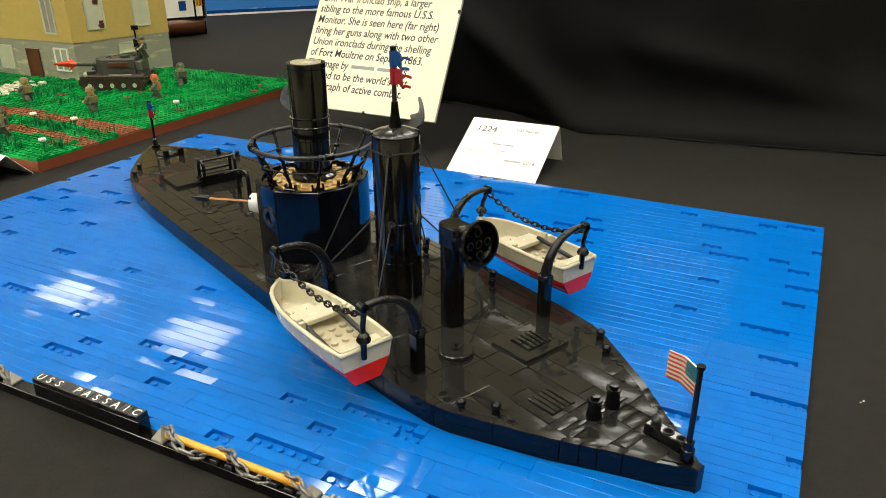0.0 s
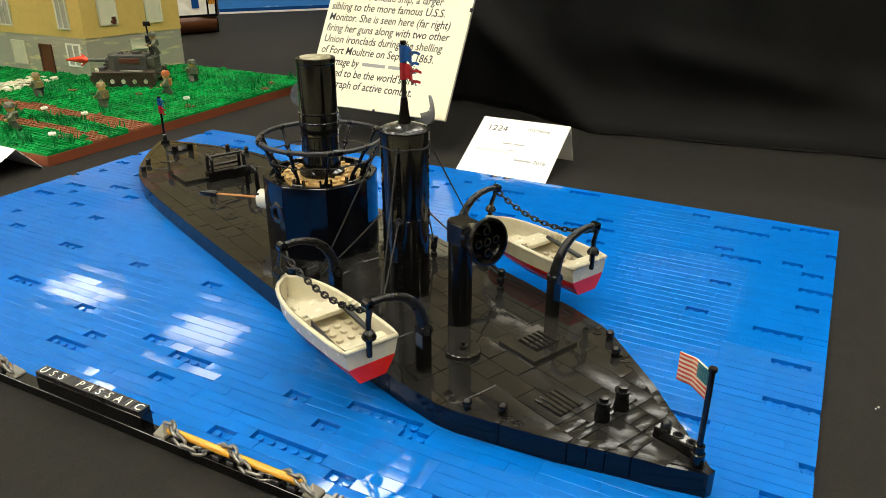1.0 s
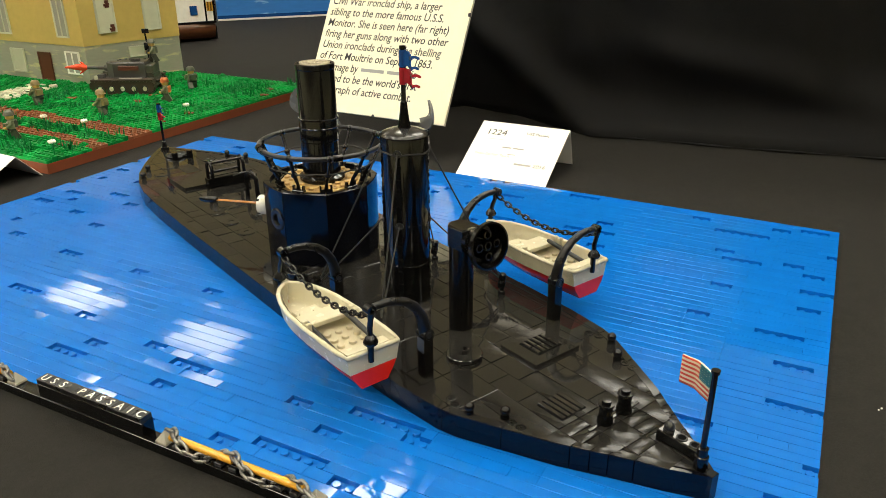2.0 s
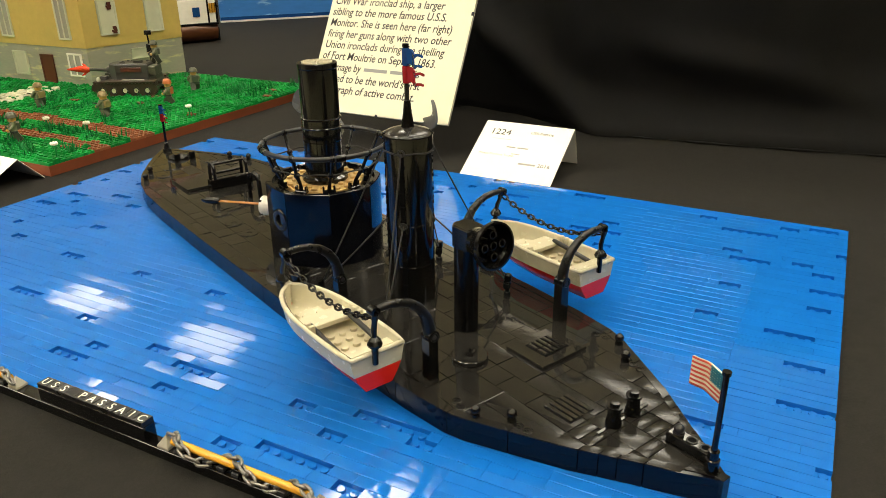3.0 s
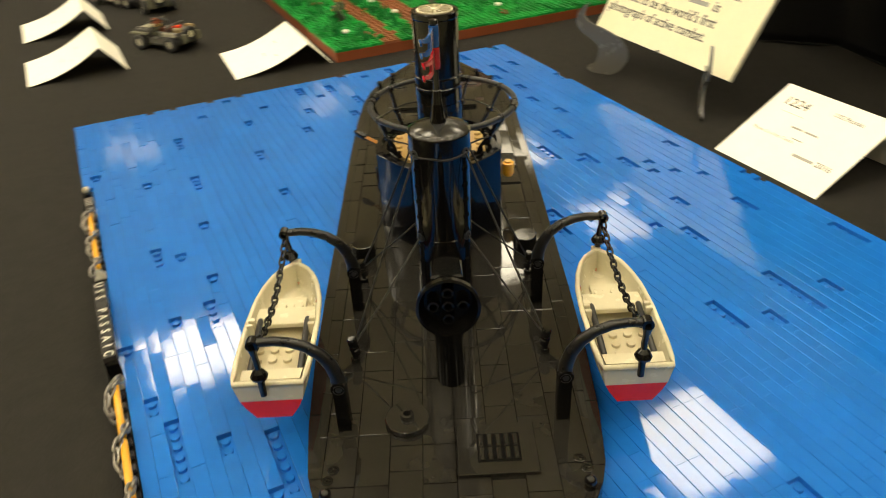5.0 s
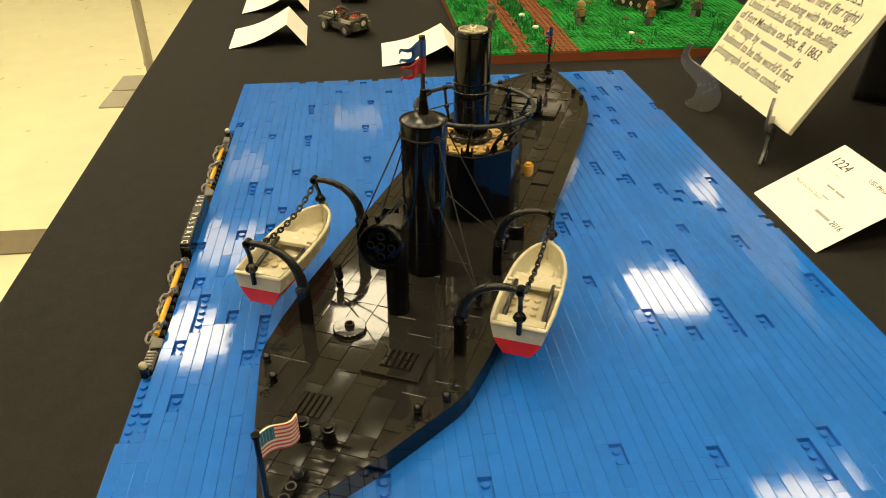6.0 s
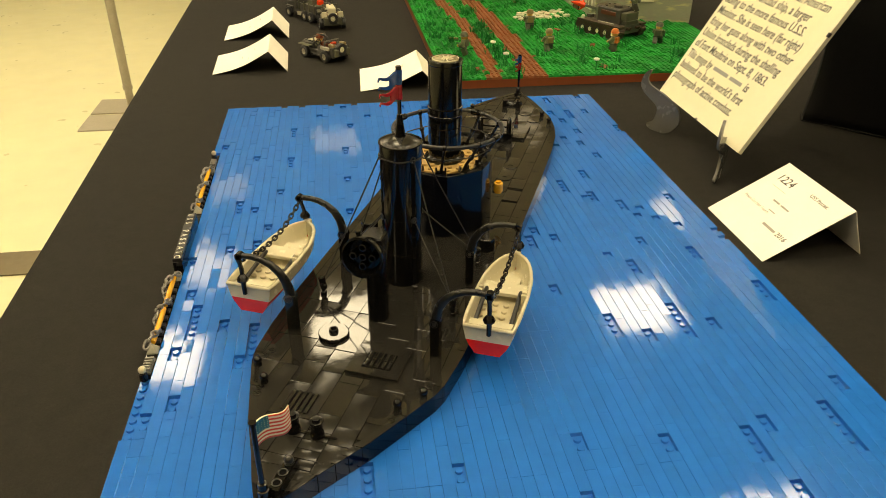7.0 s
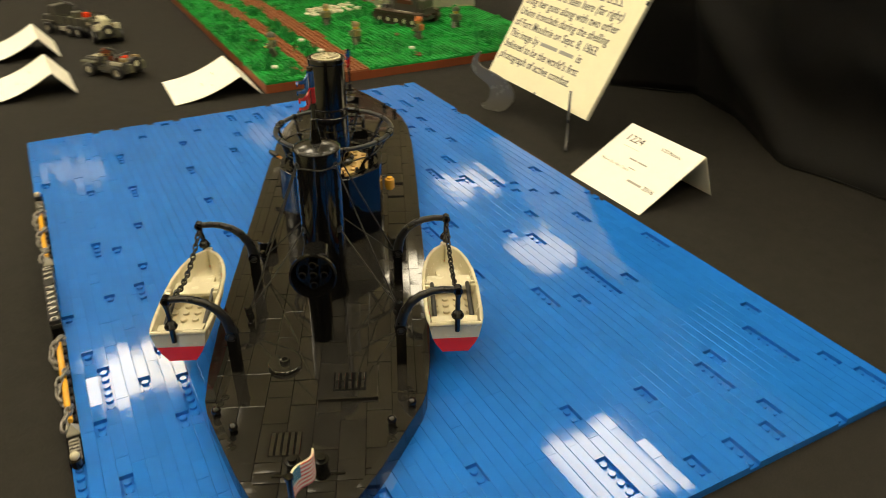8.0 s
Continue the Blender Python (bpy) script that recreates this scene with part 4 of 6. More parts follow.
    ensign = part("ensign", s, [FLAG_STRIPE, FLAG_WHITE, FLAG_TEAL], staff, "small striped ensign with a starred blue canton")
    s = Shape()
    s.m = turned
    for row in range(6):
        for colm in range(5):
            f = (colm + 0.6) / 5 * 0.38
            y, d = wave(f)
            z = z0 + high * (6.5 + row * 1.08) / 13 + d
            for t in (-0.075, 0.075):
                x = length * f
                s.add([(x - 0.024, y + t, z - 0.024), (x + 0.024, y + t, z - 0.024), (x + 0.024, y + t, z + 0.024), (x - 0.024, y + t, z + 0.024)], [(0, 1, 2, 3)])
    part("star_print", s, FLAG_WHITE, ensign)
    # stern: hatch plates, skylight frame, domed hatch, flagstaff
    for w0, w1 in ((0.05, 4.95), (-4.95, -0.05)):
        s = Shape()
        s.box(72.75, 78.4, w0, w1, DECK_Z + 0.04, DECK_Z + 0.36, 0.04)
        part("stern_hatch", s, DECK, ship, "raised flat black hatch plate")
    s = Shape()
    s.box(71.4, 72.5, -3.3, 2.3, DECK_Z, DECK_Z + 1.35, 0.06)
    sky = part("skylight", s, BLACK, ship, "black skylight block with hoop frame")
    for w in (-2.7, 1.6):
        s = Shape()
        s.tube([(71.6, w, DECK_Z + 1.3), (71.65, w, DECK_Z + 2.6), (72.0, w, DECK_Z + 3.2), (72.7, w, DECK_Z + 3.25), (73.2, w, DECK_Z + 2.7), (73.3, w, DECK_Z + 0.3)], 0.22, 8)
        part("hoop", s, BLACK, sky)
    for u, z in ((72.0, 3.2), (73.3, 1.6)):
        s = Shape()
        rod(s, (u, -2.7, DECK_Z + z), (u, 1.6, DECK_Z + z), 0.17)
        part("cross_bar", s, BLACK, sky)
    s = Shape()
    s.tube([(66.1, -0.5, DECK_Z), (66.1, -0.5, 4.2), (65.9, -0.6, 4.8), (65.4, -0.8, 5.0), (64.8, -0.98, 4.7), (64.5, -1.06, 4.1), (64.45, -1.08, DECK_Z)], 0.26, 8)
    part("deck_hoop", s, BLACK, ship)
    s = Shape()
    s.tube([(69.4, -0.2, 3.6), (69.4, -1.2, 3.7), (69.4, -2.4, 3.8)], [0.16, 0.24, 0.1], 8)
    part("handle", s, BLACK, ship)
    s = Shape()
    s.lathe(89.0, 0, [(1.62, DECK_Z), (1.62, DECK_Z + 0.2), (1.3, DECK_Z + 0.5), (0.7, DECK_Z + 0.68), (0, DECK_Z + 0.72)], 28, blend=True)
    part("stern_dome", s, BLACK, ship, "shiny black domed hatch")
    for u, w in ((87.1, 0.9), (87.1, -1.3)):
        s = Shape()
        s.cyl(u, w, DECK_Z, DECK_Z + 1.15, 0.42, 14)
        part("stern_bitt", s, BLACK, ship)
    s = Shape()
    s.lathe(93.8, 0, [(0.62, DECK_Z), (0.62, DECK_Z + 0.35), (0.4, DECK_Z + 0.4), (0.3, DECK_Z + 1.2), (0.18, DECK_Z + 1.3), (0.17, 8.5), (0.26, 8.52), (0.26, 8.8), (0, 8.8)], 12)
    jack = part("stern_staff", s, BLACK, ship)
    part("flag", flag_tail(Shape(), 93.8, 0, 8.05, 1.15, 2.6, math.pi - 0.1, 0.15), FLAG_BLUE, jack, "small blue forked flag")
    part("flag", flag_tail(Shape(), 93.8, 0, 6.85, 1.15, 2.6, math.pi - 0.06, 0.15), FLAG_RED, jack, "small red forked flag")


def ironclad():
    ship = thing("ironclad_ship", "black brick-built ironclad warship model with round turret on blue tiles", "model ship", SHIP)
    tower(ship)
    turret(ship)
    vent(ship)
    for u in (19.9, 32.4):
        for side in (-1, 1):
            davit(ship, u, side)
    deck_fittings(ship)
    return ship


ship = ironclad()


# ---- rowing boats on the davits, with oars and chains ----
def boat_section(f):
    """Half widths and heights of the hull at a share of its length from the stern."""
    beam = float(np.interp(f, [0, 0.15, 0.45, 0.65, 0.8, 0.9, 0.96, 1.0], [2.22, 2.40, 2.45, 2.32, 1.92, 1.42, 0.9, 0.25]))
    low = float(np.interp(f, [0, 0.5, 0.8, 0.95, 1.0], [1.0, 1.0, 0.80, 0.45, 0.2]))
    sheer = float(np.interp(f, [0, 0.6, 1.0], [0.0, 0.02, 0.22]))
    keel = float(np.interp(f, [0, 0.7, 0.9, 1.0], [-2.95, -2.85, -2.5, -2.0]))
    mid = float(np.interp(f, [0, 0.7, 1.0], [-1.55, -1.55, -1.5]))
    return beam, beam * (0.88 if f < 0.9 else 0.8), beam * 0.50 * low, sheer, mid, keel


def loft(s, lines, closed=False):
    n = len(lines[0])
    verts = [v for line in lines for v in line]
    s.add(verts, [(k * n + i, k * n + i + 1, (k + 1) * n + i + 1, (k + 1) * n + i) for k in range(len(lines) - 1) for i in range(n - 1)], True)
    return s


def row_boat():
    boat = thing("row_boat", "old-white plastic rowing boat with red bottom, hung from davits", "rowing boat", None, "boats on the davits")
    length, steps = 12.9, 18
    fs = [i / steps for i in range(steps + 1)]
    red = []
    for f in fs:
        b, m, k, z, zm, zk = boat_section(f)
        x = f * length
        half = m * 0.86 if f < 0.9 else m * 0.7
        red.append([(x, -m * 0.99, zm + 0.02), (x, -half, zm - 0.55), (x, -k, zk), (x, k, zk), (x, half, zm - 0.55), (x, m * 0.99, zm + 0.02)])
    hull = Shape()
    for side in (-1, 1):
        loft(hull, [[(f * length, side * boat_section(f)[1], boat_section(f)[4]), (f * length, side * boat_section(f)[0], boat_section(f)[3] - 0.3)] for f in fs])

    def inside(f):
        """One rounded section of the inner shell, from gunwale to gunwale."""
        b, m, k, z, zm, zk = boat_section(f)
        top, low = max(b - 0.26, 0.04), max(m - 0.3, 0.03)
        half_line = [(top, z), (low + (top - low) * 0.55, -0.7), (low, -1.15), (low * 0.90, -1.40), (low * 0.72, -1.54), (low * 0.4, -1.58), (0.0, -1.585)]
        x = 0.24 + f * (length - 0.5)
        return [(x, -w, h) for w, h in half_line] + [(x, w, h) for w, h in half_line[-2::-1]]

    loft(hull, [inside(f) for f in fs])
    b, m, k, z, zm, zk = boat_section(0)
    hull.add([(0, -m, zm), (0, m, zm), (0, b, z - 0.25), (0, -b, z - 0.25)], [(0, 1, 2, 3)])
    hull.add([(0.24, -m + 0.3, -1.58), (0.24, m - 0.3, -1.58), (0.24, b - 0.26, z), (0.24, -b + 0.26, z)], [(0, 3, 2, 1)])
    b, m, k, z, zm, zk = boat_section(1)
    hull.add([(length, -m, zm), (length, m, zm), (length, b, z - 0.25), (length, -b, z - 0.25)], [(0, 1, 2, 3)])
    part("hull", hull, CREAM, boat, "old-white moulded hull")
    s = Shape()
    loft(s, red)
    s.add(red[0], [(0, 1, 2, 3, 4, 5)])
    s.add(red[-1], [(0, 1, 2, 3, 4, 5)])
    part("bottom", s, RED, boat, "bright red bottom")
    s = Shape()
    line = [(f * length, -boat_section(f)[0] + 0.06, boat_section(f)[3] - 0.1) for f in fs] + [(f * length, boat_section(f)[0] - 0.06, boat_section(f)[3] - 0.1) for f in fs[::-1]]
    s.tube(line, 0.19, 8, closed=True)
    part("gunwale", s, CREAM, boat)
    s = Shape()
    s.box(length - 0.2, length + 0.45, -0.34, 0.34, -1.1, 0.36, 0.08)
    part("stem", s, CREAM, boat)
    s = Shape()
    s.box(6.3, 8.2, -2.2, 2.2, -0.75, -0.40, 0.06)
    part("thwart", s, CREAM, boat)
    s = Shape()
    s.box(0.26, 1.75, -2.0, 2.0, -0.75, -0.45, 0.05)
    part("stern_bench", s, CREAM, boat)
    # board and its studs are coloured darker for the shade in the hull
    s = Shape()
    s.box(0.8, 10.0, -1.7, 1.7, -1.6, -1.42, 0)
    floor_part = part("bottom_board", s, CREAM_SHADED, boat)
    s = Shape()
    s.box(8.25, 10.1, -1.05, 1.05, -1.42, -1.0, 0.04)
    bow_step = part("bow_step", s, CREAM, boat)
    for w in (-0.6, 0.6):
        s = Shape()
        s.cyl(8.95, w, -1.0, -0.8, 0.36, 12)
        part("stud", s, CREAM, bow_step)
    for i in range(8):
        for j in range(4):
            if i in (5, 6):
                continue
            s = Shape()
            s.cyl(1.6 + i, j - 1.5, -1.42, -1.2, 0.30, 12, 0.03)
            part("stud", s, CREAM_SHADED, floor_part)
    for side in (-1, 1):
        for x in (5.35, 5.95):
            s = Shape()
            s.box(x, x + 0.3, side * 2.05 - 0.22, side * 2.05 + 0.22, -0.7, 0.25, 0.05)
            part("rowlock", s, CREAM, boat)
    return boat


def oar():
    s = Shape()
    s.tube([(0, 0, -0.55), (0.15, 0, -0.5), (4.5, 0, 0.12), (4.7, 0, 0.15)], [0.16, 0.22, 0.22, 0.16], 8)
    return solid("oar", s, RUBBER, "black oar lying in the rowing boat", "oar", None, "oars")


first_boat, first_oar = row_boat(), oar()
GUNWALE = 5.68
for side, made in ((1, first_boat), (-1, None)):
    m = SHIP @ spot(20.1, 11.3 if side > 0 else -11.5, GUNWALE if side > 0 else GUNWALE - 0.22)
    if made:
        made.matrix_basis = m
    else:
        copy_thing(first_boat, m)
for k, (side, w) in enumerate(((1, 1.62), (1, -1.62), (-1, 1.62), (-1, -1.62))):
    m = SHIP @ spot(22.1, (11.3 if side > 0 else -11.5) + w, GUNWALE - (0.42 if side > 0 else 0.64), 0)
    if k == 0:
        first_oar.matrix_basis = m
    else:
        copy_thing(first_oar, m)


def link_mesh(size, wire):
    s = Shape()
    a, b = size * 0.42, size * 0.27
    s.tube([(a * math.cos(t) + (a * 0.35 if math.cos(t) > 0 else -a * 0.35), b * math.sin(t), 0) for t in [2 * math.pi * k / 14 for k in range(14)]], wire, 6, closed=True)
    return s


LINK = mesh_of("link", link_mesh(0.72, 0.085), BLACK)
STEEL_LINK = mesh_of("link", link_mesh(0.92, 0.12), CHROME)


def chain_along(parent, pts, mesh, pitch):
    """Links threaded along a line, each turned a quarter from the last."""
    pts = [Vector(p) for p in pts]
    lengths = [0.0]
    for a, b in zip(pts, pts[1:]):
        lengths.append(lengths[-1] + (b - a).length)
    count = max(int(lengths[-1] / pitch), 1)
    for k in range(count):
        d = (k + 0.5) * lengths[-1] / count
        i = max(j for j in range(len(pts) - 1) if lengths[j] <= d)
        f = (d - lengths[i]) / max(lengths[i + 1] - lengths[i], 1e-6)
        p, way = pts[i].lerp(pts[i + 1], f), (pts[i + 1] - pts[i]).normalized()
        turn = way.to_track_quat("X", "Z").to_matrix().to_4x4()
        piece("link", mesh, parent, Matrix.Translation(p * K) @ turn @ Matrix.Rotation(radians(45 + 90 * (k % 2)), 4, "X"))


def boat_tackle(side):
    tackle = thing("boat_chain", "black chain slung between two davits above a rowing boat", "chain", SHIP, "boat chains")
    y = side * 11.62
    pts = []
    for k in range(15):
        f = k / 14
        pts.append((32.3 - 12.3 * f, y, 8.55 - 0.15 * f - 4 * 1.25 * f * (1 - f)))
    chain_along(tackle, pts, LINK, 0.62)
    for u in (32.9, 20.0):
        s = Shape()
        lean = 0.35 if u > 30 else -0.1
        s.tube([(u - 0.3, y, 8.75), (u - 0.2, y, 8.1), (u + lean * 0.4, y, 7.4), (u + lean, y, 6.6)], [0.3, 0.2, 0.22, 0.2], 8)
        s.lathe(u + lean, y, [(0.16, 6.98), (0.40, 6.72), (0.56, 6.42), (0.52, 6.26), (0.24, 6.05)], 10)
        s.tube([(u + lean, y, 6.6), (u + lean + 0.05, y, 6.0), (u + lean + 0.05, y, GUNWALE - (0.9 if u < 30 else 0.1))], [0.3, 0.25, 0.22], 8)
        part("hook", s, BLACK, tackle)


for side in (-1, 1):
    boat_tackle(side)
# ---- name rail along the edge of the water base ----
def name_rail():
    rail = thing("name_rail", "black name rail with gold rods, chain and white letters", "name plate")
    s = Shape()
    s.box(1.93, 2.98, 24.0, 75.0, -0.78, 0.02, 0.03)
    part("rail_plate", s, BLACK, rail)
    s = Shape()
    s.box(2.0, 3.0, 42.0, 53.0, 0.02, 1.18, 0.03)
    plate = part("name_block", s, BLACK, rail)
    rnd = random.Random(4)
    for k, ch in enumerate("USS PASSAIC"):
        s = Shape()
        y = 53.0 - k
        s.box(-0.48, 0.48, -0.48, 0.48, -0.2, 0.2, 0.02)
        tile = part("letter_tile", s, DULL, plate, at=spot(2.5, y - 0.5, 1.4, 0, rnd.gauss(0, 1.6), rnd.gauss(-1.5, 1.2)))
        if ch != " ":
            lettering("letter", ch, 0.95, WHITE, tile, spot(-0.34, 0, 0.205, -90), align="CENTER")
    for y0, y1 in ((28.2, 39.8), (57.0, 68.4)):
        mid = (y0 + y1) / 2
        for a, b in ((y0, mid - 0.2), (mid + 0.2, y1)):
            s = Shape()
            s.tube([(2.45, a, 0.62), (2.45, a + 0.1, 0.62), (2.45, b - 0.1, 0.62), (2.45, b, 0.62)], [0.24, 0.27, 0.27, 0.24], 10)
            part("gold_rod", s, YELLOW, rail, "pearl gold rod")
        for y in (mid, y0 + 2.8, y1 - 2.8):
            s = Shape()
            s.box(2.2, 2.7, y - 0.3, y + 0.3, 0.02, 0.5)
            part("rod_clip", s, BLACK, rail)
        s = Shape()
        for k in range(9):
            s.box(2.1, 2.9, y0 + 0.6 + k * 1.25, y0 + 1.2 + k * 1.25, 0.02, 0.28, 0.05)
        part("clip_row", s, RUBBER, rail)
        for y in (y0 - 0.6, y1 + 0.6):
            s = Shape()
            s.add([(2.0, y - 0.5, 0.03), (3.0, y - 0.5, 0.03), (3.0, y + 0.5, 0.03), (2.0, y + 0.5, 0.03), (2.0, y - 0.5, 0.2), (3.0, y - 0.5, 0.2), (3.0, y + 0.5, 0.2), (2.0, y + 0.5, 0.2), (2.5, y, 0.95)],
                  [(0, 1, 2, 3), (0, 1, 5, 4), (1, 2, 6, 5), (2, 3, 7, 6), (3, 0, 4, 7), (4, 5, 8), (5, 6, 8), (6, 7, 8), (7, 4, 8)])
            part("pyramid_end", s, GREY, rail, "grey pyramid end piece")
        pts = []
        for k in range(41):
            f = k / 40
            a = f * math.pi * 5
            pts.append((2.42 - 0.42 * math.cos(a) - 0.25 * (1 - math.cos(a * 0.8)) / 2, y0 - 0.9 + (y1 - y0 + 1.6) * f, 0.62 + 0.42 * math.sin(a)))
        chain_along(rail, pts, STEEL_LINK, 0.76)
    for y, way in ((25.2, -1), (71.6, 1)):
        s = Shape()
        for k in range(5):
            s.box(2.12, 2.88, y - 0.85 + k * 0.4, y - 0.62 + k * 0.4, 0.02, 0.52, 0.04)
        s.box(2.1, 2.9, y - 1.0, y + 1.2, 0.02, 0.2, 0.03)
        part("ribbed_end", s, CHROME, rail, "grey ribbed end piece")
        s = Shape()
        s.cyl(2.5, y + way * 1.7, 0.02, 0.8, 0.36, 12)
        part("end_post", s, BLACK, rail)
        s = Shape()
        s.ball(2.5, y + way * 1.7, 1.12, 0.36, 12)
        part("end_ball", s, CREAM, rail, "small pale round knob")


name_rail()


# ---- folded paper cards and the placard ----
def bar(name, parent, x, y, w, h, mat=GREY_INK):
    s = Shape()
    s.box(x, x + w, y - h / 2, y + h / 2, 0.0, 0.012, 0)
    return part(name, s, mat, parent)


def tent_card(at, wide, front, back, high, sag, label, group="tent cards"):
    """A folded card: the front sheet runs down to local -x, the ridge lies along local y."""
    card = thing("tent_card", label, "paper card", at, group)
    n, t = 10, 0.06
    lines = []
    for i in range(n + 1):
        f = i / n
        x, z = -front * (1 - f), high * f - sag * math.sin(math.pi * f)
        lines.append([(x, 0, z), (x, wide, z)])
    s = Shape()
    loft(s, lines)
    loft(s, [[(x, y, z - t) for x, y, z in line] for line in lines])
    s.add([lines[0][0], lines[0][1], (lines[0][1][0], wide, -t), (lines[0][0][0], 0, -t)], [(0, 1, 2, 3)])
    for k, y in ((0, 0), (1, wide)):
        for a, b in zip(lines, lines[1:]):
            s.add([a[k], b[k], (b[k][0], y, b[k][2] - t), (a[k][0], y, a[k][2] - t)], [(0, 1, 2, 3)])
    sheet = part("front_sheet", s, PAPER, card)
    s = Shape()
    s.add([(0, 0, high), (0, wide, high), (back, wide, 0), (back, 0, 0), (-t, 0, high - t), (-t, wide, high - t), (back - t, wide, -t), (back - t, 0, -t)],
          [(0, 1, 2, 3), (7, 6, 5, 4), (0, 3, 7, 4), (1, 5, 6, 2), (3, 2, 6, 7)])
    part("back_sheet", s, PAPER, card)
    return card, sheet


def entry_card():
    card, sheet = tent_card(spot(78.25, 36.9, TABLE_Z / K + 0.03, 0.6), 13.9, 10.1, 2.2, 5.75, 0.0, "white folded entry card printed with a number, standing on black cloth")
    slope = math.degrees(math.atan2(5.75, 10.1))
    # writing runs along -y and its up is towards the ridge
    face = Matrix.Translation((-10.1 * K, 13.9 * K, 0.004 * K)) @ pose(0, 0, 0, 0, -slope, 0) @ pose(0, 0, 0, 0, 0, -90)
    face = face @ Matrix.Translation((0, 0, 0.00005))

    def put(text, x, y, size, mat=INK, shear=0.0):
        lettering("print", text, size, mat, sheet, face @ Matrix.Translation((x * K, y * K, 0)), shear)

    put("1224", 1.4, 8.9, 1.65)
    put("USS Passaic", 7.7, 9.6, 0.76)
    put("2016", 10.8, 3.2, 0.95)
    put("Please Do Not Touch", 1.2, 4.6, 0.62, GREY_INK)
    for x, y, w, h in ((5.0, 6.5, 1.4, 0.24), (6.7, 6.5, 1.7, 0.24), (6.2, 5.2, 1.3, 0.14), (7.9, 3.45, 2.6, 0.34), (2.2, 8.0, 3.0, 0.05)):
        s = Shape()
        s.box(x, x + w, y - h / 2, y + h / 2, 0.0, 0.01, 0)
        part("print_bar", s, GREY_INK, sheet, at=face)


entry_card()
for x, y, wide, turn, front, high in ((36.6, 104.7, 14.5, -1.5, 11.6, 3.6), (7.6, 119.6, 14.0, 2.0, 11.3, 4.2), (6.8, 146.5, 14.2, 2.0, 11.2, 4.2)):
    card, sheet = tent_card(spot(x, y, TABLE_Z / K + 0.08, turn), wide, front, 3.4, high, 0.75, "blank side of a curling white folded card on black cloth")
    slope = math.degrees(math.atan2(high, front))
    for dx, dy, w, h in ((0.62, 0.25, 1.2, 0.10), (0.50, 0.45, 1.6, 0.10), (0.72, 0.62, 1.5, 0.12)):
        s = Shape()
        f = dx
        s.m = Matrix.Translation((-front * (1 - f), wide * dy, high * f - 0.75 * math.sin(math.pi * f) + 0.012)) @ Matrix.Rotation(-math.atan2(high - 0.75 * math.pi * math.cos(math.pi * f), front), 4, "Y")
        s.box(-h / 2, h / 2, -w / 2, w / 2, 0, 0.01, 0)
        s.m = Matrix()
        part("print_bar", s, GREY_INK, sheet)


def placard():
    """The ivory text sheet on foam board, on a clear easel; local x runs along the foot, local y up the sheet."""
    lean = math.degrees(math.atan2(15.0, 8.5))
    origin = Vector((73.4, 55.3, 4.7))
    along = Vector((-1.7, 22.9, 0.0)).normalized()
    up = Vector((8.5, 0.9, 15.0))
    up = (up - along * up.dot(along)).normalized()
    out = (-along).cross(up).normalized()
    start = origin + along * 23.3
    m = Matrix(((-along.x, up.x, out.x, start.x * K), (-along.y, up.y, out.y, start.y * K), (-along.z, up.z, out.z, start.z * K), (0, 0, 0, 1)))
    m = m @ Matrix.Translation((23.0 * K, 0.01 * K, 0)) @ Matrix.Rotation(radians(-2.24), 4, "Z") @ Matrix.Translation((0.2 * K, 0, 0)) @ Matrix.Rotation(radians(-2.6), 4, "Y") @ Matrix.Translation((-26.1 * K, 0, 0))
    sign = thing("text_placard", "ivory printed text placard on foam board, leaning on an easel", "placard", m)
    wide, high = 26.1, 27.0
    s = Shape()
    s.box(0, wide, 0, high, -0.06, 0.0, 0)
    sheet = part("text_sheet", s, IVORY, sign)
    s = Shape()
    s.box(0.05, wide - 0.02, 0.02, high - 0.1, -0.62, -0.065, 0.0)
    part("backing_board", s, BOARD, sign)
    for box in ((wide - 0.3, wide + 0.06, 17.4, 18.0, -0.3, 0.02), (13.2, 13.6, -0.12, 0.25, -0.3, 0.06)):
        s = Shape()
        s.box(*box, 0)
        part("board_clip", s, INK, sign)
    lines = [("photograph of active combat.", 19.4), ("believed to be the world\u2019s first", 19.9), ("This image by", 8.5), ("of Fort Moultrie on Sept. 8, 1863.", 21.7), ("Union ironclads during the shelling", 22.7),
             ("firing her guns along with two other", 23.5), ("Monitor. She is seen here (far right)", 23.1), ("sibling to the more famous U.S.S.", 21.8), ("Civil War ironclad ship, a larger", 21.0)]

    def level(k):
        return 3.02 + 1.885 * k

    for k, (text, end) in enumerate(lines):
        lettering("text_line", text, 1.86, INK, sheet, spot(0.65, level(k), 0.002), 0.13, wide=end - 0.65, bold=0.018)
    for x, w in ((9.2, 4.3), (14.1, 3.4)):
        s = Shape()
        s.box(x, x + w, level(2) + 0.25, level(2) + 0.8, 0.0, 0.012, 0)
        part("print_bar", s, GREY_INK, sheet)
    lettering("text_line", "is", 1.86, INK, sheet, spot(18.3, level(2), 0.002), 0.13, bold=0.018)
    lettering("text_line", "an American", 1.86, INK, sheet, spot(16.0, level(9), 0.002), 0.13, wide=7.2, bold=0.018)
    for x, w in ((0.8, 2.0), (3.2, 2.6), (6.2, 4.7), (11.4, 3.6)):
        s = Shape()
        s.box(x, x + w, level(9) + 0.2, level(9) + 0.8, 0.0, 0.012, 0)
        part("print_bar", s, INK, sheet)


placard()


